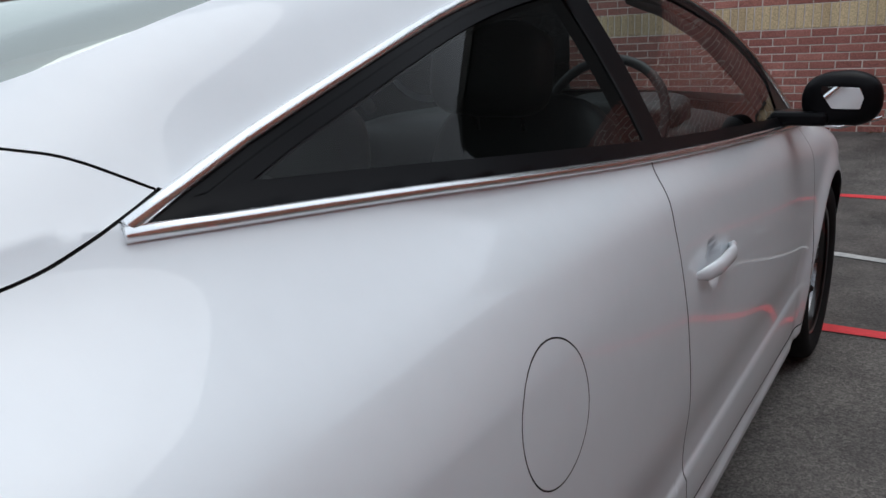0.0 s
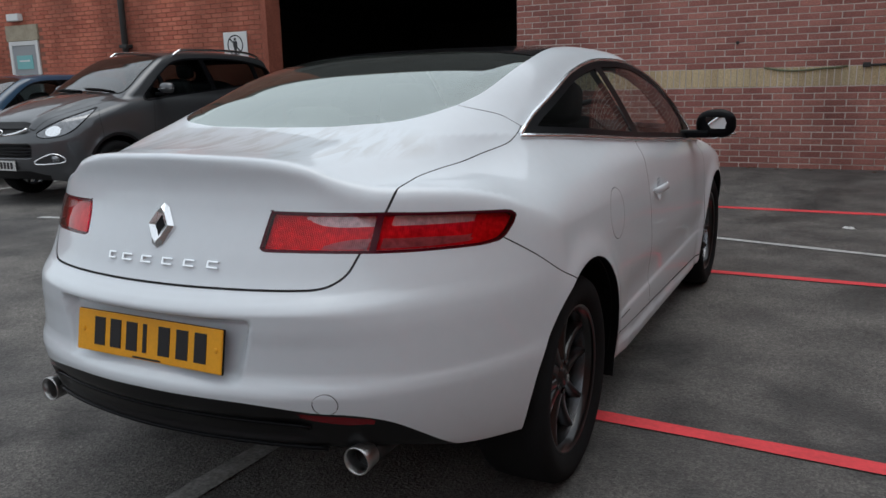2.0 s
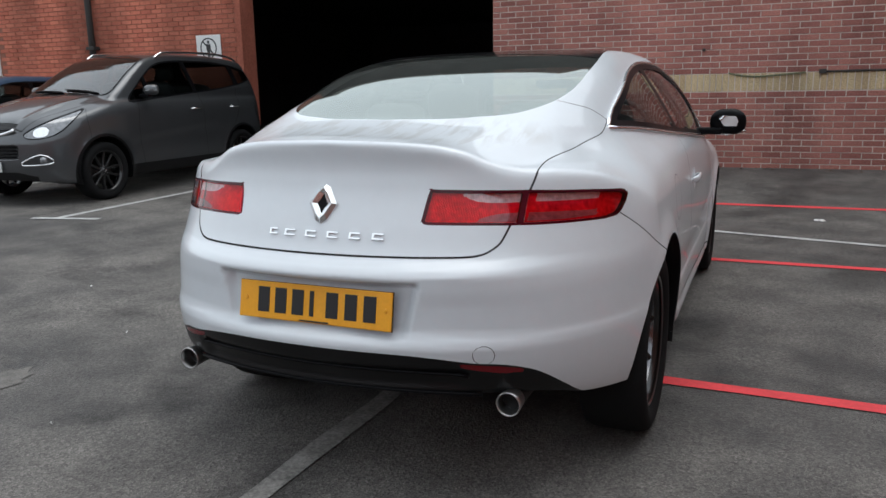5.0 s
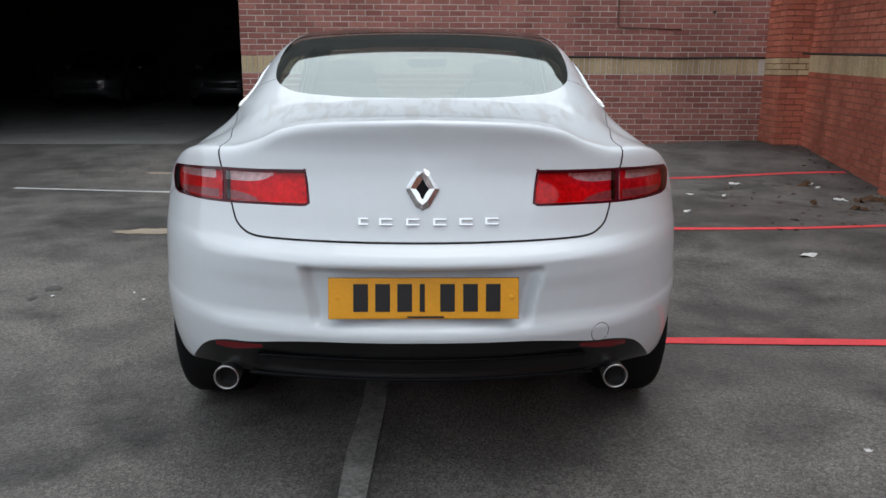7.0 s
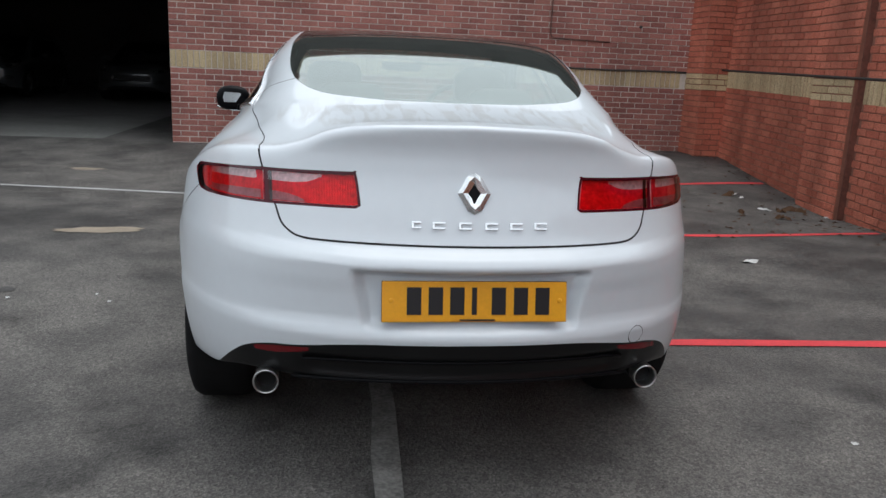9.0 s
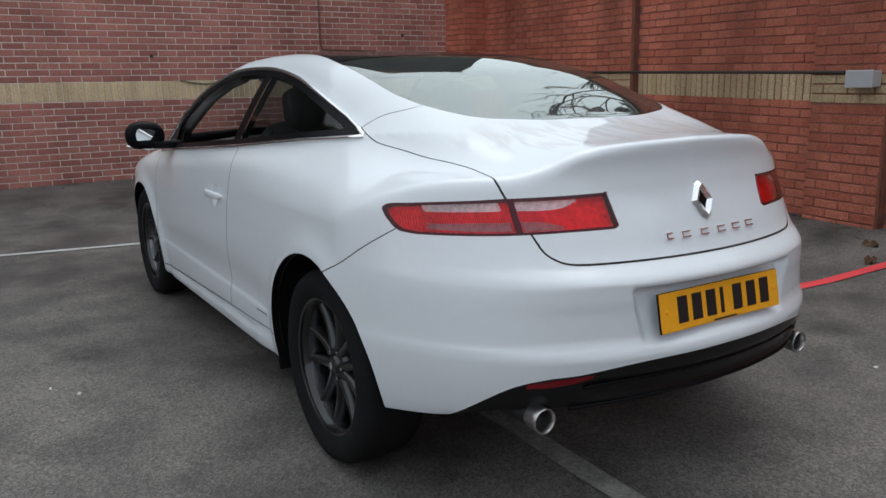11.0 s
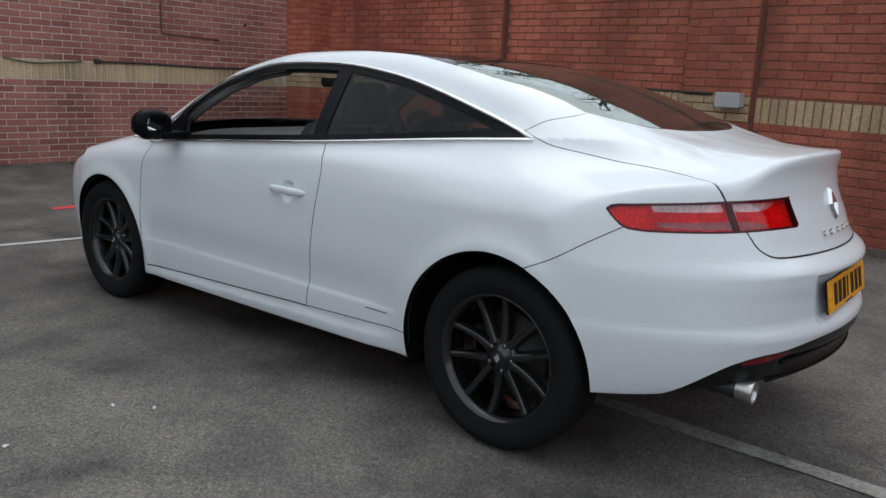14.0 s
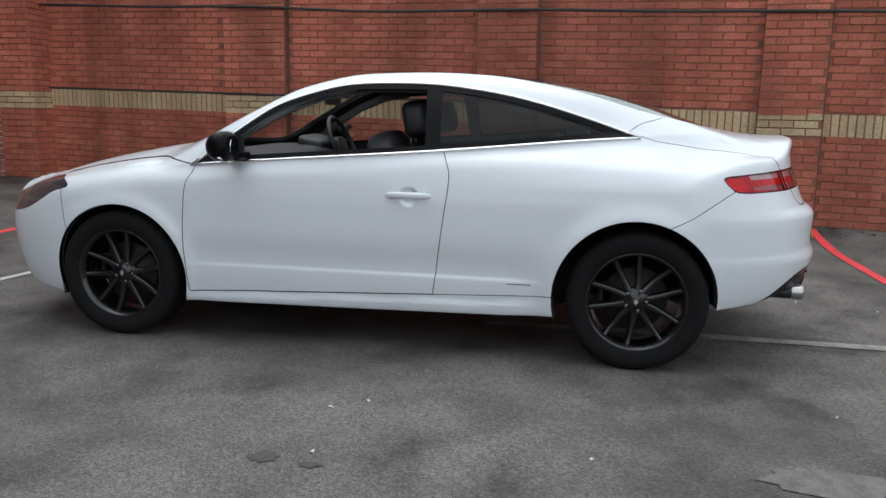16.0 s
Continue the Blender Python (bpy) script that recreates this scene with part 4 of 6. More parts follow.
WHEEL_X = 0.772
for s in (1, -1):
    wheel(s, s * WHEEL_X, 0.0, 4.5 if s < 0 else 20, car)
    wheel(s, s * WHEEL_X, 2.693, 10 if s < 0 else 50, car)
    # dark wheel housings
    for ay, az, ar in ARCHES:
        bm = bmesh.new()
        rows = []
        for k in range(29):
            a = radians(-20 + 220 * k / 28)
            y, z = ay + (ar + 0.004) * math.cos(a), az + (ar + 0.004) * math.sin(a)
            xo = side_x(y, min(max(z, 0.3), 0.9)) - 0.004
            rows.append([bm.verts.new((s * xo, y, z)), bm.verts.new((s * (xo - 0.03), y, z)), bm.verts.new((s * 0.50, y, z))])
        hub = [bm.verts.new((s * 0.50, ay, az))]
        for a, b in zip(rows, rows[1:]):
            for k in range(2):
                bm.faces.new((a[k], a[k + 1], b[k + 1], b[k]))
            bm.faces.new((a[2], hub[0], b[2]))
        part("wheel_housing", bm, PLASTIC, car, "black plastic wheel housing", True)
# underside
bm = bmesh.new()
box(bm, -0.70, 0.45, 0.255, 0.70, 2.25, 0.29)
box(bm, -0.48, -0.55, 0.36, 0.48, 3.2, 0.40)
part("underbody", bm, PLASTIC, car)

# number plate: yellow, its characters as plain bars
mid_y, tilt = -0.910, math.degrees(math.atan2(0.020, 0.105))
plate_m = pose(0.006, mid_y - 0.006, 0.640, -tilt)
plate = part("number_plate", slab([(-0.26, -0.056), (0.26, -0.056), (0.26, 0.056), (-0.26, 0.056)], 0.005, plate_m, 0.0015), PLATEY, car, "yellow number plate with dark bars")
part("plate_backing", slab([(-0.261, -0.057), (0.261, -0.057), (0.261, 0.057), (-0.261, 0.057)], 0.004, plate_m @ Matrix.Translation((0, 0.0045, 0))), BLACKTRIM, plate)
for k, cx in enumerate((-0.172, -0.112, -0.052, -0.004, 0.065, 0.128, 0.190)):
    wide = 0.014 if k == 3 else 0.040
    part("plate_bar", slab([(cx - wide / 2, -0.036), (cx + wide / 2, -0.036), (cx + wide / 2, 0.040), (cx - wide / 2, 0.040)], 0.0015, plate_m @ Matrix.Translation((0, -0.0052, 0))), INK, plate)
part("plate_bar", slab([(-0.045, -0.0535), (0.055, -0.0535), (0.055, -0.0485), (-0.045, -0.0485)], 0.001, plate_m @ Matrix.Translation((0, -0.0052, 0))), INK, plate)
for cx in (-0.235, 0.24):
    part("plate_screw", lathe([(0, 0.007), (0.003, 0.006), (0.004, 0.0005)], 12, plate_m @ pose(cx, -0.005, 0.003, 0, 0, -90)), PLATEY, plate)

# emblem: an open chrome rhombus, and a row of small chrome bars under it
by, bz = rear_y(0.003, 0.927), 0.927
lean = math.degrees(math.atan2(rear_y(0.003, 0.985) - rear_y(0.003, 0.87), 0.115))
em = pose(0.003, by - 0.002, bz, -lean)
bm = bmesh.new()
o = [(0, 0.060), (0.019, 0.050), (0.047, 0), (0.019, -0.050), (0, -0.060), (-0.019, -0.050), (-0.047, 0), (-0.019, 0.050)]
n_in = [(0, 0.030), (0.008, 0.014), (0.018, 0), (0.008, -0.014), (0, -0.030), (-0.008, -0.014), (-0.018, 0), (-0.008, 0.014)]
mids = [((a[0] * 0.55 + b[0] * 0.45), (a[1] * 0.55 + b[1] * 0.45)) for a, b in zip(o, n_in)]
rings = [[bm.verts.new((x, yy, z)) for x, z in ring] for ring, yy in ((o, 0.006), (o, -0.004), (mids, -0.014), (n_in, -0.006), (n_in, 0.006))]
for a, b in zip(rings, rings[1:]):
    for k in range(8):
        bm.faces.new((a[k], a[(k + 1) % 8], b[(k + 1) % 8], b[k]))
bmesh.ops.recalc_face_normals(bm, faces=bm.faces)
bm.transform(em)
emblem = part("emblem", bm, CHROME, car, "open chrome rhombus emblem")
part("emblem_core", slab([(0, 0.030), (0.018, 0), (0, -0.030), (-0.018, 0)], 0.003, em @ Matrix.Translation((0, -0.001, 0))), BLACKTRIM, emblem, "black rhombus core")
for k, cx in enumerate((-0.160, -0.098, -0.024, 0.050, 0.122, 0.194)):
    wide = 0.026 if k == 0 else 0.036
    yy = rear_y(cx, 0.841)
    part("badge_bar", slab([(cx - wide / 2, -0.0095), (cx + wide / 2, -0.0095), (cx + wide / 2, -0.0055), (cx - wide / 2 + 0.006, -0.0055), (cx - wide / 2 + 0.006, 0.0055), (cx + wide / 2, 0.0055), (cx + wide / 2, 0.0095), (cx - wide / 2, 0.0095)], 0.007, pose(0, yy + 0.001, 0.841, -20)), CHROME, car)

# raised edges along the black valance
for z, w in ((0.463, 0.47), (0.402, 0.50)):
    part("valance_edge", tube([(x, rear_y(round(x, 4), z) - 0.001, z - 0.10 * abs(x) ** 3) for x in np.linspace(-w, w, 31)], 0.0055), BLACKTRIM, car, "glossy black valance edge", True)
# exhaust tips
for s in (1, -1):
    tip = part("exhaust_tip", lathe([(0.055, 0.034), (0.02, 0.0365), (0.004, 0.0375), (0, 0.0355), (0.004, 0.0320), (0.03, 0.030), (0.05, 0.030)], 40, pose(s * 0.574, -0.815, 0.366, 0, 0, 90)), STEEL, car, "chrome exhaust tip", True)
    # black disc shuts the pipe, its colour standing for the shaded inside
    part("exhaust_bore", lathe([(0.045, 0.0302), (0.045, 0.0005)], 24, pose(s * 0.574, -0.815, 0.366, 0, 0, 90)), PLASTIC, tip)
    part("exhaust_pipe", lathe([(0.05, 0.0335), (0.55, 0.030)], 24, pose(s * 0.574, -0.815, 0.366, 0, 0, 90)), DARKMETAL, tip, "", True)

# door handles with their cupped plates, and door mirrors
for s in (1, -1):
    hx = side_x(1.215, 0.812)
    rows = [(1.225, 0.812), (1.205, 0.814), (1.16, 0.815), (1.06, 0.815), (1.015, 0.814), (0.995, 0.812)]
    bm = bmesh.new()
    rr = []
    for k, (y, z) in enumerate(rows):
        r = (0.006, 0.0145, 0.0165, 0.0165, 0.0145, 0.006)[k]
        c = Vector((s * (hx + (0.0, 0.014, 0.024, 0.024, 0.016, 0.0)[k]), y, z))
        rr.append([bm.verts.new(c + Vector((s * 0.55 * r * math.cos(a), 0, r * math.sin(a)))) for a in np.linspace(0, 2 * np.pi, 12, endpoint=False)])
    for a, b in zip(rr, rr[1:]):
        for k in range(12):
            bm.faces.new((a[k], a[(k + 1) % 12], b[(k + 1) % 12], b[k]))
    bm.faces.new(rr[0]), bm.faces.new(rr[-1])
    bmesh.ops.recalc_face_normals(bm, faces=bm.faces)
    part("door_handle", bm, PAINT, DOORS.get((car.name, s), car), "white door handle", True)
    # mirror housing, longer along x, cut flat behind for its glass
    mc = Vector((s * 0.985, 2.00, 1.034))
    bm = bmesh.new()
    bmesh.ops.create_uvsphere(bm, u_segments=32, v_segments=20, radius=1)
    for v in bm.verts:
        v.co = Vector((np.sign(v.co.x) * abs(v.co.x) ** 0.75 * 0.100, v.co.y * (0.095 if v.co.y > 0 else 0.045), np.sign(v.co.z) * abs(v.co.z) ** 0.8 * 0.075))
        if v.co.y < -0.035:
            v.co.y = -0.035
        v.co.z += 0.10 * abs(v.co.x + s * -0.02) * (1 if v.co.z > 0 else 0.2) * -0.5
    bm.transform(Matrix.Translation(mc))
    mirror = part("door_mirror", bm, BLACKTRIM, car, "glossy black door mirror", True)
    bm = slab([(-0.050, -0.022), (0.050, -0.022), (0.058, 0.008), (0.046, 0.034), (-0.046, 0.038), (-0.056, 0.008)], 0.003, Matrix.Translation(mc + Vector((0, -0.0355, -0.002))) @ pose(0, 0, 0, 4, 0, s * -6), 0.001)
    part("mirror_glass", bm, MIRRORG, mirror)
    part("mirror_trim", tube([(mc.x - s * 0.10, mc.y + 0.0, mc.z - 0.066), (mc.x, mc.y - 0.015, mc.z - 0.074), (mc.x + s * 0.10, mc.y + 0.0, mc.z - 0.050)], 0.006), CHROME, mirror, "bright lower mirror strip", True)
    bm = bmesh.new()
    box(bm, s * 0.80, 1.955, 0.962, s * 0.96, 2.045, 1.002, 0.012)
    part("mirror_foot", bm, BLACKTRIM, mirror)

# faint script low on the rear wings, as a thin bar
for s in (1, -1):
    bm = bmesh.new()
    box(bm, s * (side_x(0.56, 0.40) - 0.001), 0.50, 0.398, s * (side_x(0.56, 0.40) + 0.0015), 0.62, 0.403)
    part("wing_script", bm, TRIMGREY, car)


# cabin: seats, wheel, dashboard, shelf
def cushion(name, centre, size, material, parent, tilt_x=0.0, label=""):
    bm = bmesh.new()
    bmesh.ops.create_cube(bm, size=1)
    bmesh.ops.bevel(bm, geom=list(bm.edges), offset=0.28, segments=4, affect="EDGES", profile=0.5)
    bm.transform(pose(*centre, tilt_x) @ Matrix.Diagonal((*size, 1)))
    return part(name, bm, material, parent, label, True)


for s in (1, -1):
    seat = new("front_seat")
    seat.parent = car
    seat["label"] = "black leather front seat with headrest"
    cushion("seat_cushion", (s * 0.38, 1.50, 0.52), (0.50, 0.52, 0.20), SEATC, seat, 8)
    cushion("backrest", (s * 0.38, 1.27, 0.80), (0.48, 0.20, 0.62), SEATC, seat, -16)
    cushion("headrest", (s * 0.38, 1.165, 1.175), (0.27, 0.15, 0.20), SEATC, seat, -12)
    for dx in (-0.06, 0.06):
        part("headrest_post", tube([(s * 0.38 + dx, 1.20, 1.04), (s * 0.38 + dx, 1.17, 1.16)], 0.007), CHROME, seat)
rear_seat = new("rear_seat")
rear_seat.parent = car
rear_seat["label"] = "grey rear bench with two headrests"
cushion("bench", (0, 0.72, 0.52), (1.05, 0.50, 0.22), SEATC, rear_seat, 6)
cushion("backrest", (0, 0.36, 0.82), (1.08, 0.18, 0.56), SEATC, rear_seat, -22)
for s in (1, -1):
    cushion("headrest", (s * 0.31, 0.31, 1.12), (0.26, 0.12, 0.14), SEATG, rear_seat, -15)
cushion("parcel_shelf", (0, 0.02, 1.03), (1.10, 0.62, 0.04), SEATG, car, 4, "pale grey parcel shelf")
cushion("dashboard", (0, 2.12, 0.86), (1.40, 0.55, 0.26), SEATC, car, 0, "black dashboard")
cushion("instrument_hood", (0.37, 1.99, 0.99), (0.40, 0.22, 0.10), SEATC, car, 10)
ring = [Vector((0.19 * math.cos(a), 0.19 * math.sin(a), 0)) for a in np.linspace(0, 2 * np.pi, 36, endpoint=False)]
sm = pose(0.37, 1.83, 0.985, 66)
part("steering_wheel", tube([sm @ p for p in ring], 0.015, 8, closed=True), SEATC, car, "", True)
cushion("steering_hub", tuple(sm @ Vector((0, 0, -0.02))), (0.16, 0.06, 0.12), SEATC, car, -24)
for s in (1, -1):
    pill = [(s * (side_x(y, z) - 0.045), y, z - 0.012) for y, z in ((2.16, 0.99), (1.98, 1.13), (1.80, 1.235), (1.62, 1.305), (1.45, 1.335))]
    part("pillar_trim", tube(pill, 0.028), TRIMGREY, car, "grey windscreen pillar trim", True)
part("rear_view_mirror", slab([(-0.11, -0.03), (0.11, -0.03), (0.12, 0.02), (-0.12, 0.02)], 0.03, pose(0.02, 1.80, 1.27, 0, 0, 0), 0.008), SEATC, car)

# ---- other parked cars ----
S_PLAN = [(-0.95, 0.78), (-0.6, 0.865), (-0.2, 0.900), (0.5, 0.906), (2.2, 0.906), (2.7, 0.900), (3.05, 0.880), (3.35, 0.82), (3.6, 0.74)]
S_TUMBLE = [(0.18, -0.05), (0.32, -0.015), (0.50, 0.0), (0.72, 0.004), (0.86, 0.0), (0.97, -0.018), (1.08, -0.05), (1.25, -0.13)]
S_DECK = [(-1.0, 1.12), (1.8, 1.13), (2.35, 1.105), (2.7, 1.065), (3.0, 1.015), (3.25, 0.955), (3.42, 0.885), (3.55, 0.76)]
S_FRONT = [(0.18, 3.40), (0.30, 3.49), (0.50, 3.53), (0.70, 3.525), (0.85, 3.48), (0.95, 3.38), (1.1, 3.2)]
S_REAR = [(0.2, -0.80), (0.4, -0.87), (0.6, -0.89), (0.8, -0.87), (1.0, -0.82), (1.2, -0.72), (1.45, -0.56), (1.7, -0.44)]
S_ROOF = [(-0.95, 1.40), (-0.5, 1.555), (0.0, 1.628), (0.55, 1.655), (1.0, 1.655), (1.3, 1.632), (1.55, 1.575), (1.85, 1.425), (2.15, 1.235), (2.4, 1.065), (2.7, 0.86)]
S_BELT = [(-0.9, 0.77), (0.0, 0.80), (1.0, 0.812), (1.9, 0.80), (2.4, 0.76)]
S_BELTZ = [(-0.7, 1.21), (0.0, 1.145), (0.8, 1.085), (1.6, 1.035), (2.3, 1.0)]
S_FLOOR = [(-0.95, 0.36), (-0.5, 0.29), (0.3, 0.24), (2.3, 0.235), (3.0, 0.23), (3.5, 0.30)]
S_ARCHES = ((0.0, 0.36, 0.395), (2.64, 0.36, 0.395))


def low_field(x, y, z):
    """A compact off-roader heading +y, its rear axle over the origin."""
    X = np.abs(x)
    w = lerp(S_PLAN, y) + lerp(S_TUMBLE, z)
    for ay, az, ar in S_ARCHES:
        d = np.hypot(y - ay, z - az) - ar
        w = w + 0.020 * np.exp(-((np.maximum(d, 0) / 0.06) ** 2))
    rise = 0.72 - 0.10 * (y - 1.2)
    w = w - 0.012 * np.exp(-(((z - rise) / 0.06) ** 2)) * np.clip((y - 0.3) / 0.2, 0, 1) * np.clip((2.3 - y) / 0.2, 0, 1)
    deck = lerp(S_DECK, y) - 0.14 * X**2.4 + 0.012 * np.exp(-(((X - 0.55 + 0.12 * (y - 2.4)) / 0.05) ** 2)) * np.clip((y - 2.2) / 0.3, 0, 1)
    side = smax(X - w, z - deck, 0.08)
    rear = lerp(S_REAR, z) + 0.22 * X**2 + 0.5 * X**6 - y
    front = y - (lerp(S_FRONT, z) - 0.26 * X**2 - 0.55 * X**6)
    # hollows behind the grilles and the fog lamps
    front = front + 0.03 * np.clip((0.46 - X) / 0.02, 0, 1) * np.clip((0.70 - z) / 0.015, 0, 1) * np.clip((z - 0.545) / 0.015, 0, 1)
    front = front + 0.02 * np.clip((0.40 - X) / 0.02, 0, 1) * np.clip((0.895 - z) / 0.015, 0, 1) * np.clip((z - 0.82) / 0.015, 0, 1)
    low = smax(smax(side, rear, 0.06), front, 0.07)
    up = np.maximum(z - lerp(S_BELTZ, y), 0)
    cab = smax(X - (lerp(S_BELT, y) - 0.30 * up - 0.20 * up**2), z - (lerp(S_ROOF, y) - 0.05 * X**2 - 0.14 * X**4), 0.06)
    cab = smax(np.maximum(cab, front + 0.1), rear, 0.05)
    return smax(smin(low, cab, 0.03), lerp(S_FLOOR, y) - z, 0.03)


LIFT = [(0.0, 0.0), (0.78, 0.0), (0.95, 0.075), (1.10, 0.15), (1.35, 0.145), (1.70, 0.135), (2.2, 0.135)]
LIFTED = [(a + b, b) for a, b in LIFT]


def suv_field(x, y, z):
    """The same, with its high shoulders and roof."""
    return low_field(x, y, z - lerp(LIFTED, z))


def lifted(bm):
    for v in bm.verts:
        v.co.z += float(lerp(LIFT, v.co.z))
    return bm


def front_wrap(p):
    """Unrolled round the front corner, against height."""
    return np.stack([p[:, 0] + 0.9 * (3.4 - p[:, 1]), p[:, 2]], -1)


def nose(p):
    return p[:, 1] > 2.75


def suv_name(c):
    x, y, z = c
    if 0.75 < y < 2.0 and 0.3 < z < 1.06 and x > 0.6:
        return "front_door"
    if -0.2 < y < 0.75 and 0.3 < z < 1.12 and x > 0.6:
        return "rear_door"
    if y > 3.0 and z < 0.9:
        return "front_bumper"
    if y > 2.2 and z > 0.85 and x < 0.6:
        return "bonnet"
    return "body_shell"


def hatch_field(x, y, z):
    return low_field(x * 1.06, y * 1.10 - 0.05, z * 1.155) / 1.1


def car_skin(field, squash, dense):
    """Half of a five-door car's skin, cut into its panels; squash takes points back into the off-roader's measures."""
    global skin
    n_y, n_end, n_v = dense
    g = body_grid(field, 0.0, 2.4, 0.66, n_y, n_end, n_v)
    a, b, _ = g.shape
    ii = np.arange(a * b).reshape(a, b)
    q = np.stack([ii[:-1, :-1], ii[1:, :-1], ii[1:, 1:], ii[:-1, 1:]], -1).reshape(-1, 4)
    skin = Skin(squash(g.reshape(-1, 3)), np.concatenate([q[:, [0, 1, 2]], q[:, [0, 2, 3]]]))
    for ay, az, ar in S_ARCHES:
        stamp(lambda p: np.hypot(p[:, 1] - ay, p[:, 2] - az) - ar, GONE, where=flank)
        stamp(lambda p: np.hypot(p[:, 1] - ay, p[:, 2] - az) - ar - 0.035, LOWER, where=flank)
    stamp(lambda p: p[:, 2] - lerp(S_FLOOR, p[:, 1]) - 0.012, GONE)
    stamp(lambda p: p[:, 2] - 0.385 - 0.02 * np.clip(p[:, 1] - 2.9, 0, 1), LOWER, where=lambda p: p[:, 1] < 2.9)
    stamp(poly_field([(-0.1, 0.1), (0.62, 0.1), (0.62, 0.345), (0.42, 0.40), (-0.1, 0.40)], rear_view), LOWER, where=nose)
    win = poly_field(np.concatenate([rounded([(2.12, 1.025), (1.90, 1.19), (1.66, 1.36), (1.42, 1.485), (1.1, 1.535), (0.6, 1.54), (0.1, 1.515), (-0.28, 1.44), (-0.47, 1.33)], 5, closed=False), rounded([(-0.44, 1.27), (-0.2, 1.205), (0.4, 1.125), (1.2, 1.068), (2.05, 1.018)], 5, closed=False)]), side_view)
    stamp(win, TRIM, where=flank)
    inner = inset(win, 0.018)
    for lo, hi, mark in ((0.90, 1.70, SIDE_GLASS), (-0.06, 0.84, QUARTER_GLASS), (-0.40, -0.12, QUARTER_GLASS)):
        stamp(lambda p: np.maximum(inner(p), np.maximum(lo - p[:, 1] + 0.12 * (p[:, 2] - 1.3), p[:, 1] - hi - 0.12 * (p[:, 2] - 1.3))), mark, over=(TRIM,), where=flank)
    stamp(lambda p: np.maximum(inner(p), 1.74 - p[:, 1]), SIDE_GLASS, over=(TRIM,), where=flank)
    scr = np.concatenate([rounded([(0.56, 1.52), (0.60, 1.75), (0.645, 2.0), (0.68, 2.23), (0.60, 2.33), (0.3, 2.39), (0.0, 2.41)], 5, closed=False), [(-0.3, 2.41), (-0.3, 1.46), (0.3, 1.47)]])
    stamp(poly_field(scr, top_view), ROOF_BLACK, where=lambda p: p[:, 2] > 1.05)
    stamp(inset(poly_field(scr, top_view), 0.025), SCREEN, over=(ROOF_BLACK,))
    stamp(lambda p: np.maximum(np.maximum(np.abs(p[:, 0]) - 0.56, 1.13 - p[:, 2]), p[:, 2] - 1.50), REAR_GLASS, where=lambda p: p[:, 1] < -0.4)
    # headlamp, grilles and fog-lamp hollow
    hl = poly_field(rounded([(0.50, 0.815), (0.62, 0.858), (0.85, 0.910), (1.10, 0.955), (1.30, 0.990), (1.36, 0.998), (1.30, 0.955), (1.16, 0.88), (1.0, 0.815), (0.82, 0.772), (0.64, 0.760), (0.53, 0.775)], 4), front_wrap)
    stamp(hl, LAMP_DARK, where=nose)
    stamp(inset(hl, 0.012), HEAD, over=(LAMP_DARK,), where=nose)
    stamp(poly_field(rounded([(0.66, 0.845), (0.78, 0.868), (0.86, 0.85), (0.83, 0.80), (0.72, 0.785), (0.65, 0.80)], 4), front_wrap), LAMP_SMOKE, over=(HEAD,), where=nose)
    stamp(poly_field([(-0.1, 0.545), (0.40, 0.545), (0.455, 0.61), (0.45, 0.69), (0.40, 0.705), (-0.1, 0.705)], rear_view), GAPS, where=nose)
    stamp(poly_field([(-0.1, 0.80), (0.25, 0.81), (0.40, 0.85), (0.415, 0.89), (0.30, 0.90), (-0.1, 0.90)], rear_view), GAPS, where=nose)
    stamp(poly_field([(0.50, 0.505), (0.53, 0.475), (0.74, 0.485), (0.765, 0.53), (0.70, 0.585), (0.63, 0.575)], rear_view), LAMP_CLEAR, where=nose)
    for line, proj, where in (
        ([(0.80, 1.10), (0.81, 0.7), (0.78, 0.38)], side_view, flank), ([(1.98, 1.04), (2.05, 0.85), (2.04, 0.6), (2.0, 0.38)], side_view, flank), ([(-0.05, 1.17), (-0.02, 1.0), (0.12, 0.82), (0.38, 0.62), (0.42, 0.38)], side_view, flank),
        ([(0.70, 2.28), (0.69, 2.6), (0.64, 3.0), (0.52, 3.36), (0.40, 3.42), (-0.1, 3.45)], top_view, lambda p: nose(p) | (p[:, 2] > 0.9)), ([(1.36, 0.99), (1.42, 0.80), (1.40, 0.70)], front_wrap, nose),
    ):
        groove(line_field(rounded(line, 5, closed=False), proj), 0.0035, where)
    return skin


def fitted(ob_parent, squash_m, x_half):
    """Wheels and wheel housings of a five-door car."""
    for s in (1, -1):
        for ay, az, ar in S_ARCHES:
            bm = bmesh.new()
            rows = []
            for k in range(21):
                a = radians(-20 + 220 * k / 20)
                y, z = ay + (ar + 0.004) * math.cos(a), az + (ar + 0.004) * math.sin(a)
                rows.append([bm.verts.new((s * (x_half - 0.006), y, z)), bm.verts.new((s * 0.5, y, z))])
            hub = bm.verts.new((s * 0.5, ay, az))
            for a, b in zip(rows, rows[1:]):
                bm.faces.new((a[0], a[1], b[1], b[0])), bm.faces.new((a[1], hub, b[1]))
            bm.transform(squash_m)
            part("wheel_housing", bm, PLASTIC, ob_parent, "", True)


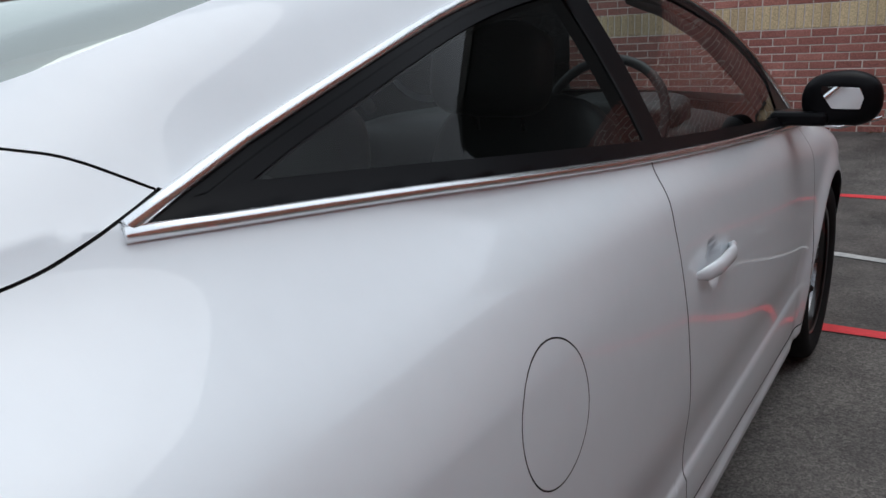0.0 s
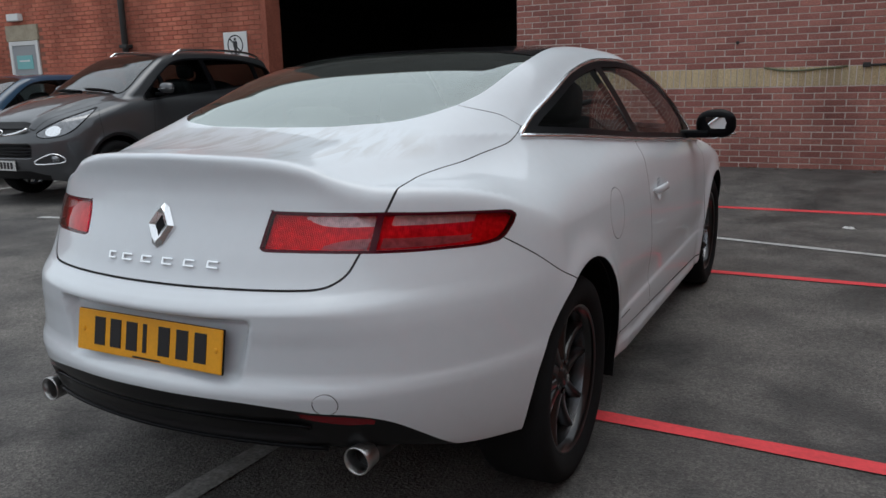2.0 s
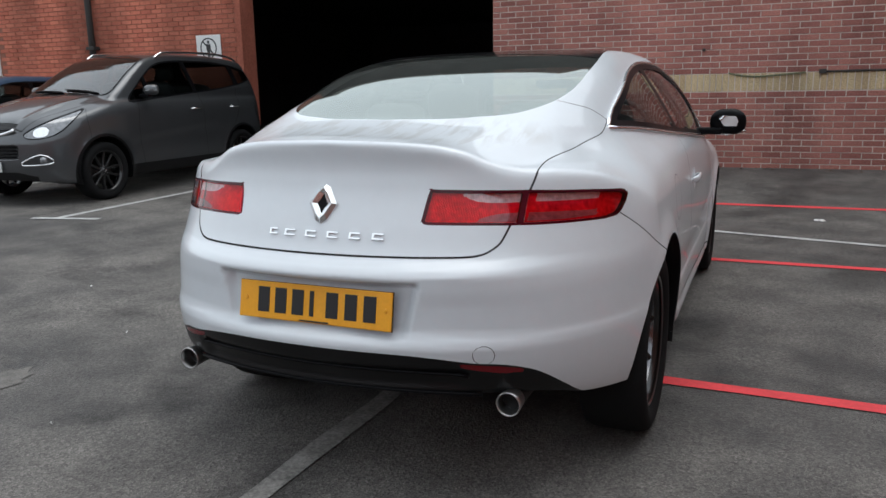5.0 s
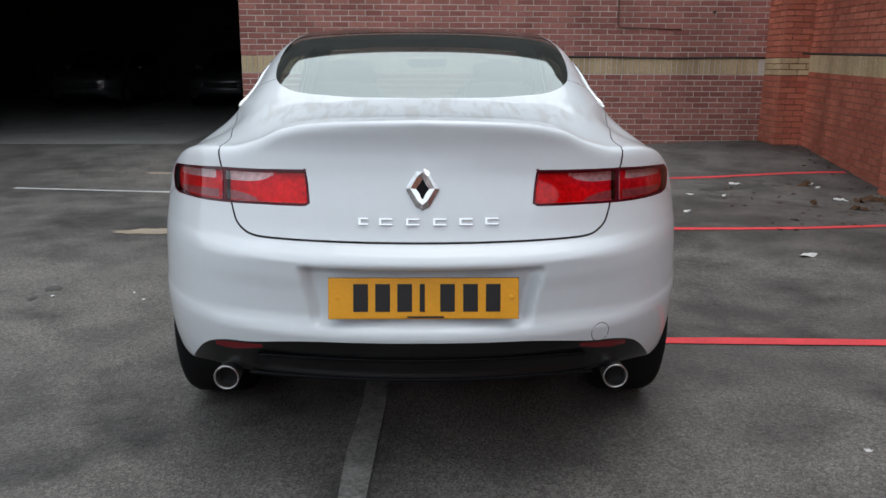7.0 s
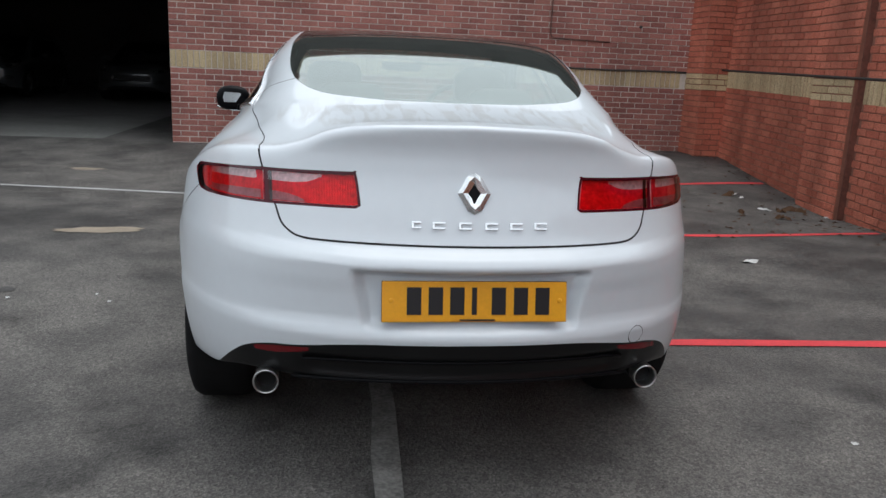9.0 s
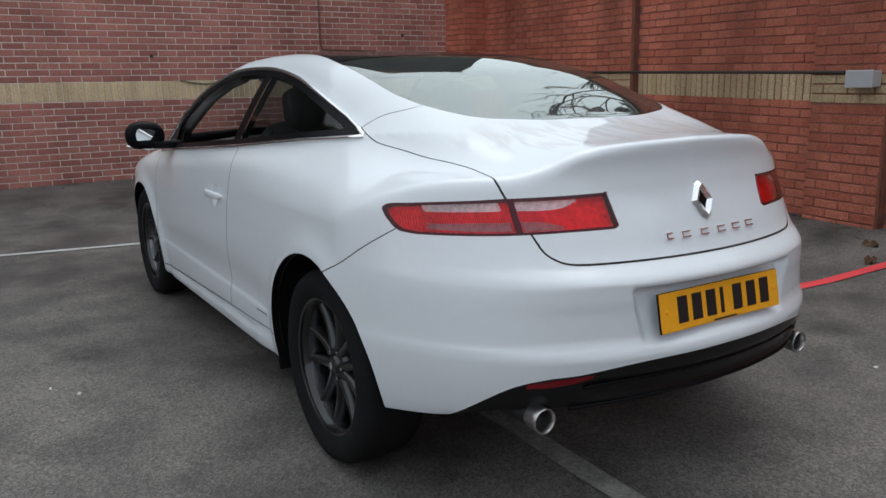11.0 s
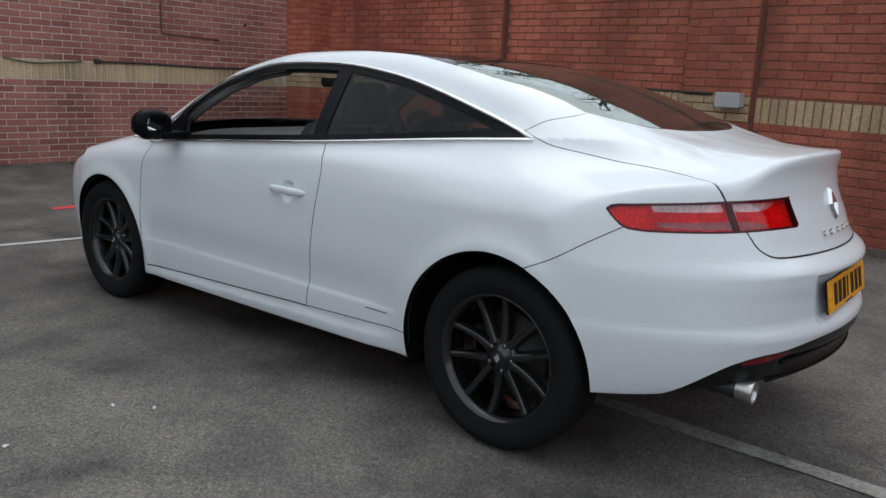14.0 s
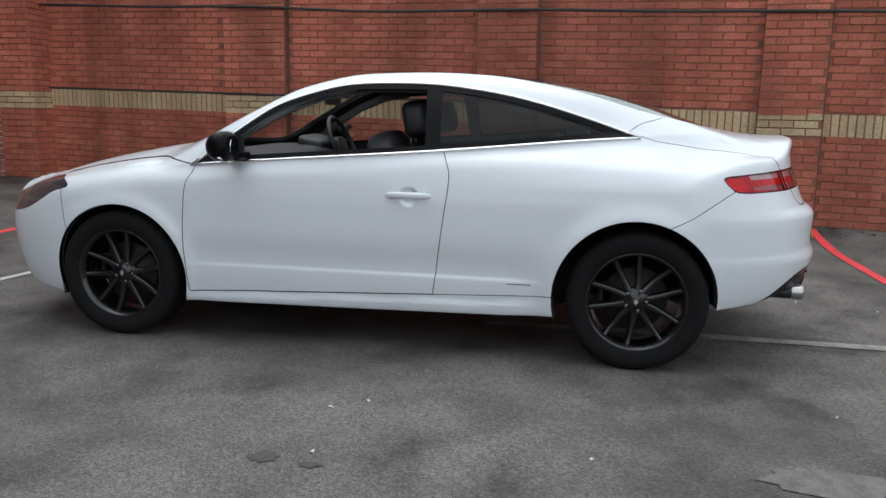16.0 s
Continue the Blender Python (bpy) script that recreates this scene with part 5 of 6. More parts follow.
FOGDARK = mat("fog_hollow", (0.02, 0.02, 0.021), 0.5)
HEADBRIGHT = mat("bright_headlamp", (0.22, 0.225, 0.235), 0.14, metal=0.6, coat=0.8, vary=0.3, scale=25)
SUVPAINT = mat("grey_metallic_paint", (0.070, 0.073, 0.078), 0.34, metal=0.55, coat=1.0, vary=0.03, scale=5)
DUSTYGLASS = glass("dusty_windscreen", (0.42, 0.45, 0.44), 0.06, 2.4)
BLUEPAINT = mat("blue_car_paint", (0.018, 0.055, 0.105), 0.3, coat=1.0, vary=0.03, scale=5)


def looks_with(paint, smoke):
    return {PAINTED: ("panel", paint), GAPS: ("shut_line", GAP), SIDE_GLASS: ("door_window", GLASS), QUARTER_GLASS: ("quarter_window", GLASS), TRIM: ("window_seal", BLACKTRIM), ROOF_BLACK: ("windscreen_edge", BLACKTRIM),
            REAR_GLASS: ("rear_window", GLASS), SCREEN: ("windscreen", DUSTYGLASS), HEAD: ("headlamp", HEADBRIGHT), LAMP_DARK: ("lamp_surround", BLACKTRIM), LAMP_SMOKE: ("lamp_bowl", smoke), LAMP_CLEAR: ("fog_recess", FOGDARK), LOWER: ("lower_cladding", PLASTIC)}


def suv_x(y, z):
    lo, hi = 0.2, 1.0
    for _ in range(16):
        m = (lo + hi) / 2
        lo, hi = (m, hi) if suv_field(np.array([m]), np.array([y]), np.array([z]))[0] < 0 else (lo, m)
    return lo


def suv_nose(x, z):
    lo, hi = 2.6, 3.7
    for _ in range(16):
        m = (lo + hi) / 2
        lo, hi = (m, hi) if suv_field(np.array([x]), np.array([m]), np.array([z]))[0] < 0 else (lo, m)
    return lo


suv = empty("suv", pose(-7.02, 6.86, ground_z(-7.1, 5.2) * 0.5, 0, 0, 180), label="dark grey compact off-roader with silver roof rails", category="car")
sk = car_skin(suv_field, lambda p: np.stack([p[:, 0], p[:, 1], p[:, 2] - lerp(LIFTED, p[:, 2])], -1), (130, 70, 150))
sk.p = np.stack([sk.p[:, 0], sk.p[:, 1], sk.p[:, 2] + lerp(LIFT, sk.p[:, 2])], -1)
for s in (1, -1):
    half_skin(sk, s, suv_field, suv, suv_name, looks_with(SUVPAINT, CHROME))
fitted(suv, Matrix.Identity(4), 0.92)
for s in (1, -1):
    wheel(s, s * 0.795, 0.0, 12, suv, 1.03, "dark alloy wheel with tyre")
    wheel(s, s * 0.795, 2.64, 40, suv, 1.03, "dark alloy wheel with tyre")
    # roof rail on two feet
    rail = [(s * 0.60, 1.36, 1.570), (s * 0.605, 1.28, 1.618), (s * 0.61, 1.15, 1.645), (s * 0.61, 0.5, 1.655), (s * 0.60, 0.0, 1.637), (s * 0.59, -0.25, 1.600), (s * 0.58, -0.36, 1.560)]
    part("roof_rail", lifted(tube(rounded(rail, 4, closed=False), 0.017)), CHROME, suv, "silver roof rail", True)
    # fog lamp: bright frame and lamp
    ring = [(0.50, 0.505), (0.53, 0.475), (0.74, 0.485), (0.765, 0.53), (0.70, 0.585), (0.63, 0.575)]
    part("fog_lamp_frame", tube([(s * x, suv_nose(x, z) + 0.004, z) for x, z in rounded(ring, 4)], 0.010, 8, closed=True), CHROME, suv, "chrome fog lamp frame", True)
    part("fog_lamp", lathe([(0.03, 0.0005), (0.03, 0.03), (0.0, 0.045), (-0.03, 0.045)], 20, pose(s * 0.685, suv_nose(0.685, 0.53) - 0.01, 0.53, 0, 0, 90)), HEADBRIGHT, suv, "", True)
    # mirror
    bm = bmesh.new()
    bmesh.ops.create_uvsphere(bm, u_segments=24, v_segments=14, radius=1)
    for v in bm.verts:
        v.co = Vector((np.sign(v.co.x) * abs(v.co.x) ** 0.7 * 0.105, v.co.y * (0.085 if v.co.y > 0 else 0.04), np.sign(v.co.z) * abs(v.co.z) ** 0.75 * 0.068))
    bm.transform(Matrix.Translation((s * 0.98, 1.86, 1.29)))
    mirror = part("door_mirror", bm, SUVPAINT, suv, "dark grey door mirror", True)
    bm = bmesh.new()
    box(bm, s * 0.78, 1.83, 1.20, s * 0.95, 1.89, 1.24, 0.01)
    part("mirror_foot", bm, BLACKTRIM, mirror)
    part("mirror_indicator", tube([(s * 0.90, 1.935, 1.28), (s * 0.99, 1.94, 1.28), (s * 1.06, 1.91, 1.28), (s * 1.09, 1.87, 1.28)], 0.010), HEADBRIGHT, mirror, "bright mirror indicator", True)
    for hy in (0.97, 0.13):
        hx = suv_x(hy, 1.03)
        part("door_handle", tube([(s * hx, hy - 0.10, 1.03), (s * (hx + 0.028), hy - 0.08, 1.032), (s * (hx + 0.03), hy + 0.06, 1.032), (s * hx, hy + 0.09, 1.03)], 0.013), CHROME, suv, "silver door handle", True)
# grille bars, badge and plate
for z, w in ((0.575, 0.43), (0.610, 0.445), (0.645, 0.45), (0.680, 0.43)):
    part("grille_bar", tube([(x, suv_nose(x, z) + 0.012, z) for x in np.linspace(-w, w, 13)], 0.008), BLACKTRIM, suv, "", True)
part("grille_wing", tube([(x, suv_nose(x, 0.84) + 0.020, 0.795 + 0.075 * (abs(x) / 0.42) ** 2) for x in np.linspace(-0.42, 0.42, 17)], 0.020), CHROME, suv, "chrome grille wing", True)
part("grille_bar", tube([(x, suv_nose(x, 0.86) + 0.010, 0.872) for x in np.linspace(-0.37, 0.37, 11)], 0.008), BLACKTRIM, suv, "", True)
oval = [(0.062 * math.cos(a), 0.034 * math.sin(a)) for a in np.linspace(0, 2 * np.pi, 24, endpoint=False)]
ny = suv_nose(0, 0.83)
part("badge", tube([(x, ny + 0.035, 0.835 + z) for x, z in oval], 0.008, 8, closed=True), CHROME, suv, "plain chrome oval badge", True)
bm = bmesh.new()
ny = suv_nose(0, 0.46) + 0.004
box(bm, -0.26, ny, 0.405, 0.26, ny + 0.012, 0.516, 0.003)
splate = part("number_plate", bm, PLATEW, suv, "white number plate with dark bars")
for cx in (-0.20, -0.14, -0.08, -0.02, 0.07, 0.13, 0.19):
    bm = bmesh.new()
    box(bm, cx - 0.021, ny + 0.0125, 0.425, cx + 0.021, ny + 0.014, 0.50)
    part("plate_bar", bm, INK, splate)
# wipers and cabin
for x0, x1 in ((-0.55, 0.02), (0.02, 0.58)):
    pts = []
    for t in np.linspace(0, 1, 7):
        x, y = x0 + (x1 - x0) * t, 2.30 - 0.05 * t + 0.03 * (1 - abs(x0 + (x1 - x0) * t))
        pts.append((x, y, float(lerp(S_ROOF, y) - 0.05 * x * x - 0.14 * x**4) + 0.012))
    part("wiper", lifted(tube(pts, 0.009)), BLACKTRIM, suv, "", True)
for s in (1, -1):
    cushion("front_seat", (s * 0.37, 1.05, 1.08), (0.48, 0.2, 0.66), SEATC, suv, -14)
    cushion("headrest", (s * 0.37, 0.94, 1.50), (0.26, 0.11, 0.18), SEATC, suv, -10)
cushion("rear_seat", (0, 0.20, 1.08), (1.20, 0.2, 0.60), SEATC, suv, -16)
cushion("dashboard", (0, 2.0, 1.07), (1.40, 0.50, 0.22), SEATC, suv)

# five-door hatchbacks: a blue one beside the off-roader, dark ones in the garage
SQ = np.array([1.06, 1.10, 1.155])


def hatchback(paint, label):
    h = empty("hatchback", label=label, category="car")
    sk = car_skin(hatch_field, lambda p: p * SQ - np.array([0, 0.05, 0]), (70, 36, 80))
    sk.p = (sk.p + np.array([0, 0.05, 0])) / SQ
    for s in (1, -1):
        half_skin(sk, s, hatch_field, h, suv_name, looks_with(paint, BLACKTRIM))
    fitted(h, Matrix.Diagonal((1 / 1.06, 1 / 1.10, 1 / 1.155, 1)) @ Matrix.Translation((0, 0.05, 0)), 0.92)
    for s in (1, -1):
        for ay, _, _ in S_ARCHES:
            wheel(s, s * 0.755, (ay + 0.05) / 1.1, 15, h, 0.92, "dark wheel with tyre")
        bm = bmesh.new()
        bmesh.ops.create_uvsphere(bm, u_segments=16, v_segments=10, radius=1)
        bm.transform(Matrix.Translation((s * 0.93, 1.70, 0.95)) @ Matrix.Diagonal((0.10, 0.07, 0.07, 1)))
        part("door_mirror", bm, paint, h, "", True)
        cushion("front_seat", (s * 0.34, 0.98, 0.85), (0.45, 0.18, 0.60), SEATC, h, -14)
    cushion("rear_seat", (0, 0.20, 0.85), (1.10, 0.18, 0.55), SEATC, h, -16)
    return h


blue = hatchback(BLUEPAINT, "blue five-door hatchback parked beside the off-roader")
blue.matrix_world = pose(-9.85, 6.75, 0.12, 0, 0, 180)
dark = hatchback(SUVPAINT, "dark hatchback parked in the unlit garage")
dark.matrix_world = pose(-5.0, 19.6, 0.18, 0, 0, 180)
dark["group"] = "cars in the garage"
for x, y in ((-8.2, 19.2), (-2.0, 20.0)):
    copy_thing(dark, pose(x, y, 0.18, 0, 0, 180))

# ---- buildings and walls ----
def brick_rows(start, along, out, length, z_low, z_high, shear=0.0, skip=(), pitch=0.225, rise=0.075, phase=0.0):
    """Places of stretcher-bond bricks on a wall: (middle, half length) rows. skip: z ranges left free."""
    found = []
    k0 = math.floor(z_low / rise)
    for k in range(k0, math.ceil(z_high / rise)):
        off = (0.5 if k % 2 else 0.0) * pitch
        u = -off
        while u < length:
            a, b = max(u, 0.0), min(u + pitch - 0.010, length)
            if b - a > 0.03:
                um = (a + b) / 2
                z = (k + 0.5) * rise + shear * um
                if not any(lo < z - shear * um < hi for lo, hi in skip):
                    found.append((um, z, (b - a) / 2))
            u += pitch
    return found


def brick_verts(hu, hz, deep=0.007, chamfer=0.004):
    """Eight corners and five faces of a brick's visible head, over u, depth and z."""
    v = [(-hu, 0, -hz), (hu, 0, -hz), (hu, 0, hz), (-hu, 0, hz)]
    c = chamfer
    v += [(-hu + c, deep, -hz + c), (hu - c, deep, -hz + c), (hu - c, deep, hz - c), (-hu + c, deep, hz - c)]
    f = [(4, 5, 6, 7), (0, 1, 5, 4), (1, 2, 6, 5), (2, 3, 7, 6), (3, 0, 4, 7)]
    return v, f


def lay(wall, start, along, out, places, hz, material, near=None, name="brick"):
    """Lays bricks on a wall: those for which near(u, z) holds as parts of their own, the rest joined."""
    start, along, out = Vector(start), Vector(along).normalized(), Vector(out).normalized()
    basis = Matrix((along, out, Vector((0, 0, 1)))).transposed().to_4x4()
    flip = along.cross(out).z < 0
    shared, vs, fs = {}, [], []
    rng = random.Random(5)
    for u, z, hu in places:
        jut = rng.uniform(-0.0025, 0.0025)
        at = start + along * u + Vector((0, 0, z)) + out * jut
        if near and near(u, z):
            key = (round(hu, 3), hz)
            if key not in shared:
                v, f = brick_verts(hu, hz)
                me = bpy.data.meshes.new(name)
                me.from_pydata(v, [], [t[::-1] for t in f] if not flip else f)
                me.materials.append(material)
                shared[key] = me
            ob = new(name, shared[key])
            ob.matrix_world = Matrix.Translation(at) @ basis
            ob.parent = wall
        else:
            v, f = brick_verts(hu, hz)
            n = len(vs)
            vs += [at + along * a + out * b + Vector((0, 0, c)) for a, b, c in v]
            fs += [tuple(n + k for k in (t[::-1] if not flip else t)) for t in f]
    if vs:
        me = bpy.data.meshes.new(name + "_field")
        me.from_pydata(vs, [], fs)
        me.materials.append(material)
        ob = new(name + "_field", me)
        ob.parent = wall
        tagged(ob, kind="stuff")


def soldiers(length, z, shear, pitch=0.075):
    return [((k + 0.5) * pitch, z + shear * (k + 0.5) * pitch, 0.0325) for k in range(int(length / pitch))]


# north wall of the building, with its yellow band; garage opening beside it
NB = 1.240
bm = bmesh.new()
box(bm, -2.48, WALL_Y, -0.2, 5.6, WALL_Y + 0.33, 6.0)
wall_n = tagged(part("wall_north", bm, MORTAR), "red-brown brick wall with a yellow brick band", "wall", kind="structure")
lay(wall_n, (-2.48, WALL_Y, 0), (1, 0, 0), (0, -1, 0), brick_rows(0, 0, 0, 7.15, 0.0, 3.4, skip=((NB - 0.11, NB + 0.11),)), 0.0325, BRICK, near=lambda u, z: 2.6 < u < 6.6 and 0.2 < z < 1.1)
lay(wall_n, (-2.48, WALL_Y, 0), (1, 0, 0), (0, -1, 0), soldiers(7.12, NB, 0.0), 0.108, BAND, near=lambda u, z: True, name="band_brick")
# out of view above 3.4 m, coloured dark only for reflections
bm = bmesh.new()
box(bm, -2.48, WALL_Y - 0.004, 3.4, 5.6, WALL_Y + 0.02, 6.0)
part("upper_brickwork", bm, UPPERDARK, wall_n)
# opening: brick jambs, lintel over it
bm = bmesh.new()
box(bm, -6.82, WALL_Y, 3.6, -2.48, WALL_Y + 0.33, 6.0)
tagged(part("wall_over_opening", bm, UPPERDARK), "unseen upper wall above a wide vehicle opening, coloured dark for reflections", "wall", kind="structure")
bm = bmesh.new()
box(bm, -30.0, WALL_Y, -0.2, -6.82, WALL_Y + 0.33, 6.0)
wall_w = tagged(part("wall_west", bm, MORTARRED), "red brick wall left of the vehicle opening", "wall", kind="structure")
lay(wall_w, (-16.0, WALL_Y, 0), (1, 0, 0), (0, -1, 0), [p for p in brick_rows(0, 0, 0, 9.15, 0.9, 3.4) if not (2.78 < p[0] < 3.72 and p[1] < 2.55)], 0.0325, BRICKRED, near=lambda u, z: u > 6.4 and 1.6 < z < 2.5)
for x0, x1 in ((-6.82, -6.72),):
    bm = bmesh.new()
    box(bm, x0 + 0.003, WALL_Y - 0.06, -0.1, x1, WALL_Y + 0.30, 3.6, 0.01)
    tagged(part("opening_jamb", bm, BRICKRED), "dark red brick jamb of the opening", "wall", kind="structure")
# garage behind the opening; walls and ceiling coloured dark for lack of light
bm = bmesh.new()
box(bm, -14, WALL_Y + 0.33, 0.05, 5.0, 26, 0.132)
tagged(part("garage_floor", bm, CONCRETE), "smooth concrete garage floor", "floor", kind="structure")
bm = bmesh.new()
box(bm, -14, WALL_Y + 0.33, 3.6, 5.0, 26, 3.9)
tagged(part("garage_ceiling", bm, DARK), "garage ceiling, coloured dark for the unlit depth", "ceiling", kind="structure")
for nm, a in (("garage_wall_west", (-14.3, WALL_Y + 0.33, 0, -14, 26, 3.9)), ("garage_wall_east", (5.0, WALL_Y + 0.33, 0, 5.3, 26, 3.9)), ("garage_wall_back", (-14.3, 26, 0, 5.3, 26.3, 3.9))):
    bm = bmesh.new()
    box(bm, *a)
    tagged(part(nm, bm, DARK), "garage wall, coloured dark for the unlit depth", "wall", kind="structure")
bm = bmesh.new()
box(bm, -30, WALL_Y - 0.05, 6.0, 5.65, 26.3, 6.15, 0.02)
tagged(part("flat_roof", bm, CONCRETE), "flat concrete roof edge", "roof", kind="structure")

# east wall, a little askew, with piers and band
E0 = Vector((right_x(8.3), 8.3, 0))
EA = Vector((-0.147, -1.0, 0)).normalized()
EN = Vector((-1.0, 0.147, 0)).normalized()
ELEN, ETOP = 24.0, 3.3


def e_u(y):
    """Way along the east wall from its north end to a given y."""
    return (8.3 - y) / -EA.y


def e_shear_z(y):
    return 1.150 + 0.018 * y


SH = -0.018 * -EA.y
e_m = Matrix((EA, EN, Vector((0, 0, 1)))).transposed().to_4x4()
e_m.translation = E0
bm = bmesh.new()
box(bm, 0, -0.33, -0.3, ELEN, 0, ETOP, m=e_m)
wall_e = tagged(part("wall_east", bm, MORTARRED), "tall red brick boundary wall with yellow band", "wall", kind="structure")
band0 = e_shear_z(8.3)
PIERS = [(e_u(4.62), e_u(3.80)), (e_u(1.45), e_u(0.80)), (e_u(-1.42), e_u(-2.0))]
free = [p for p in brick_rows(0, 0, 0, 12.6, 0.0, 3.25, shear=SH, skip=((band0 - 0.113, band0 + 0.113),)) if not any(a - 0.02 < p[0] < b + 0.02 for a, b in PIERS)]
lay(wall_e, E0, EA, EN, free, 0.0325, BRICKRED, near=lambda u, z: 8.9 < u < 12.4 and 0.3 < z < 1.1)
lay(wall_e, E0, EA, EN, [p for p in soldiers(12.6, band0, SH) if not any(a - 0.03 < p[0] < b + 0.03 for a, b in PIERS)], 0.108, BAND, near=lambda u, z: True, name="band_brick")
bm = bmesh.new()
box(bm, 12.6, 0.0, -0.1, ELEN, 0.012, ETOP - 0.02, m=e_m)
part("far_brickwork", bm, BRICKRED, wall_e)
bm = bmesh.new()
box(bm, -0.02, -0.37, ETOP, ELEN + 0.02, 0.05, ETOP + 0.08, 0.012, m=e_m)
part("coping", bm, CONCRETE, wall_e)
for a, b in PIERS:
    pm = e_m @ Matrix.Translation((a, 0, 0))
    bm = bmesh.new()
    box(bm, 0, -0.01, -0.3, b - a, 0.095, ETOP - 0.02, m=pm)
    pier = part("pier", bm, MORTARRED, wall_e, "projecting brick pier")
    o = pm @ Vector((0, 0.095, 0))
    zc = band0 + SH * (a + b) / 2
    lay(pier, o, EA, EN, brick_rows(0, 0, 0, b - a, 0.0, 3.25, skip=((zc - 0.113, zc + 0.113),)), 0.0325, BRICKRED)
    lay(pier, o, EA, EN, [(u, zc + (k - 1) * 0.075, h) for k in range(3) for u, _, h in brick_rows(0, 0, 0, b - a, k * 0.075 + 0.01, k * 0.075 + 0.02)], 0.0325, BAND, near=lambda u, z: True, name="band_brick")
    bm = bmesh.new()
    box(bm, b - a, 0.0, -0.3, b - a + 0.016, 0.06, ETOP - 0.03, m=pm)
    part("movement_joint", bm, JOINT, wall_e)
# corner pier between the two walls
bm = bmesh.new()
box(bm, 4.66, 7.38, -0.2, 5.2, WALL_Y, ETOP - 0.02)
pier = tagged(part("corner_pier", bm, MORTARRED), "dark red brick corner pier with yellow band", "pier", kind="structure")
for o, al, ou, ln in (((4.66, WALL_Y, 0), (0, -1, 0), (-1, 0, 0), 0.5), ((4.66, 7.38, 0), (1, 0, 0), (0, -1, 0), 0.54)):
    lay(pier, o, al, ou, brick_rows(0, 0, 0, ln, 0.0, 3.25, skip=((NB - 0.11, NB + 0.11),)), 0.0325, BRICKRED)
    lay(pier, o, al, ou, [(u, NB + (k - 1) * 0.075, h) for k in range(3) for u, _, h in brick_rows(0, 0, 0, ln, k * 0.075 + 0.01, k * 0.075 + 0.02)], 0.0325, BAND, near=lambda u, z: True, name="band_brick")

# fixtures on the walls
tagged(part("hanging_cable", tube([(0.67 + 0.88 * t, WALL_Y - 0.03, 1.355 - 0.045 * math.sin(math.pi * t) - 0.008 * math.sin(7 * t)) for t in np.linspace(0, 1, 16)], 0.011), CABLEGREEN, None, "", True), "greenish cable sagging along the yellow band", "cable")
tagged(part("wall_conduit", tube([(1.74 + 2.9 * t, WALL_Y - 0.024, 1.352 + 0.006 * math.sin(9 * t)) for t in np.linspace(0, 1, 14)], 0.013), CABLE, None, "", True), "dark conduit along the top of the band", "conduit")
bm = bmesh.new()
box(bm, 1.70, WALL_Y - 0.05, 1.33, 1.78, WALL_Y - 0.0, 1.385, 0.006)
tagged(part("cable_clip", bm, CABLE), "small dark clip at the end of the conduit", "clip")
tagged(part("wall_pipe", tube([(2.60, WALL_Y - 0.025, 3.4), (2.60, WALL_Y - 0.025, 1.80), (2.62, WALL_Y - 0.025, 1.76), (2.66, WALL_Y - 0.025, 1.745), (3.46, WALL_Y - 0.025, 1.72)], 0.010), RUSTY, None, "", True), "thin rusty pipe bent along the brick wall", "pipe")
for x, z, r in ((0.355, 1.654, 0.022), (3.9, 1.95, 0.022)):
    tagged(part("wall_plug", lathe([(0, r), (0.02, r * 0.8), (0.02, 0.0005)], 12, pose(x, WALL_Y - 0.010, z, 0, 0, -90)), CABLE), "small dark plug in the brick wall", "wall plug")


def on_east(u, out, z):
    return e_m @ Vector((u, out, z))


tagged(part("wall_cable", tube([on_east(e_u(8.1 - 11.5 * t), 0.125, float(lerp([(-3.6, 2.12), (0.0, 2.232), (2.6, 2.285), (4.6, 2.375), (8.2, 2.49)], 8.1 - 11.5 * t)) + 0.008 * math.sin(23 * t)) for t in np.linspace(0, 1, 50)], 0.016), CABLE, None, "", True), "thick dark cable strung along the red brick wall", "cable")
tagged(part("wall_conduit", tube([on_east(e_u(7.3 - 6.15 * t), 0.115, e_shear_z(7.3 - 6.15 * t) + 0.125) for t in np.linspace(0, 1, 30)], 0.013), CABLE, None, "", True), "dark conduit over the band of the side wall", "conduit")
jb = empty("junction_box", label="light grey metal junction box on the brick wall", category="junction box")
bm = bmesh.new()
box(bm, e_u(1.06), 0.106, 1.185, e_u(0.84), 0.20, 1.305, 0.010, m=e_m)
part("casing", bm, BOXGREY, jb)
bm = bmesh.new()
box(bm, e_u(1.065), 0.20, 1.18, e_u(0.835), 0.215, 1.31, 0.006, m=e_m)
part("cover", bm, BOXGREY, jb)

# west wall: warning sign, drainpipe, door
sg = empty("warning_sign", label="white square sign with a no-pedestrians roundel", category="sign")
bm = bmesh.new()
box(bm, -7.66, WALL_Y - 0.035, 1.74, -7.17, WALL_Y - 0.015, 2.16, 0.004)
part("board", bm, SIGNWHITE, sg)
part("roundel", lathe([(0, 0.165), (0.003, 0.165), (0.003, 0.145), (0, 0.145)], 40, pose(-7.415, WALL_Y - 0.036, 1.95, 0, 0, -90)), INK, sg, "black ring")
part("slash", slab([(-0.155, -0.012), (0.155, -0.012), (0.155, 0.012), (-0.155, 0.012)], 0.003, pose(-7.415, WALL_Y - 0.0355, 1.95) @ pose(0, 0, 0, 0, 45, 0)), INK, sg)
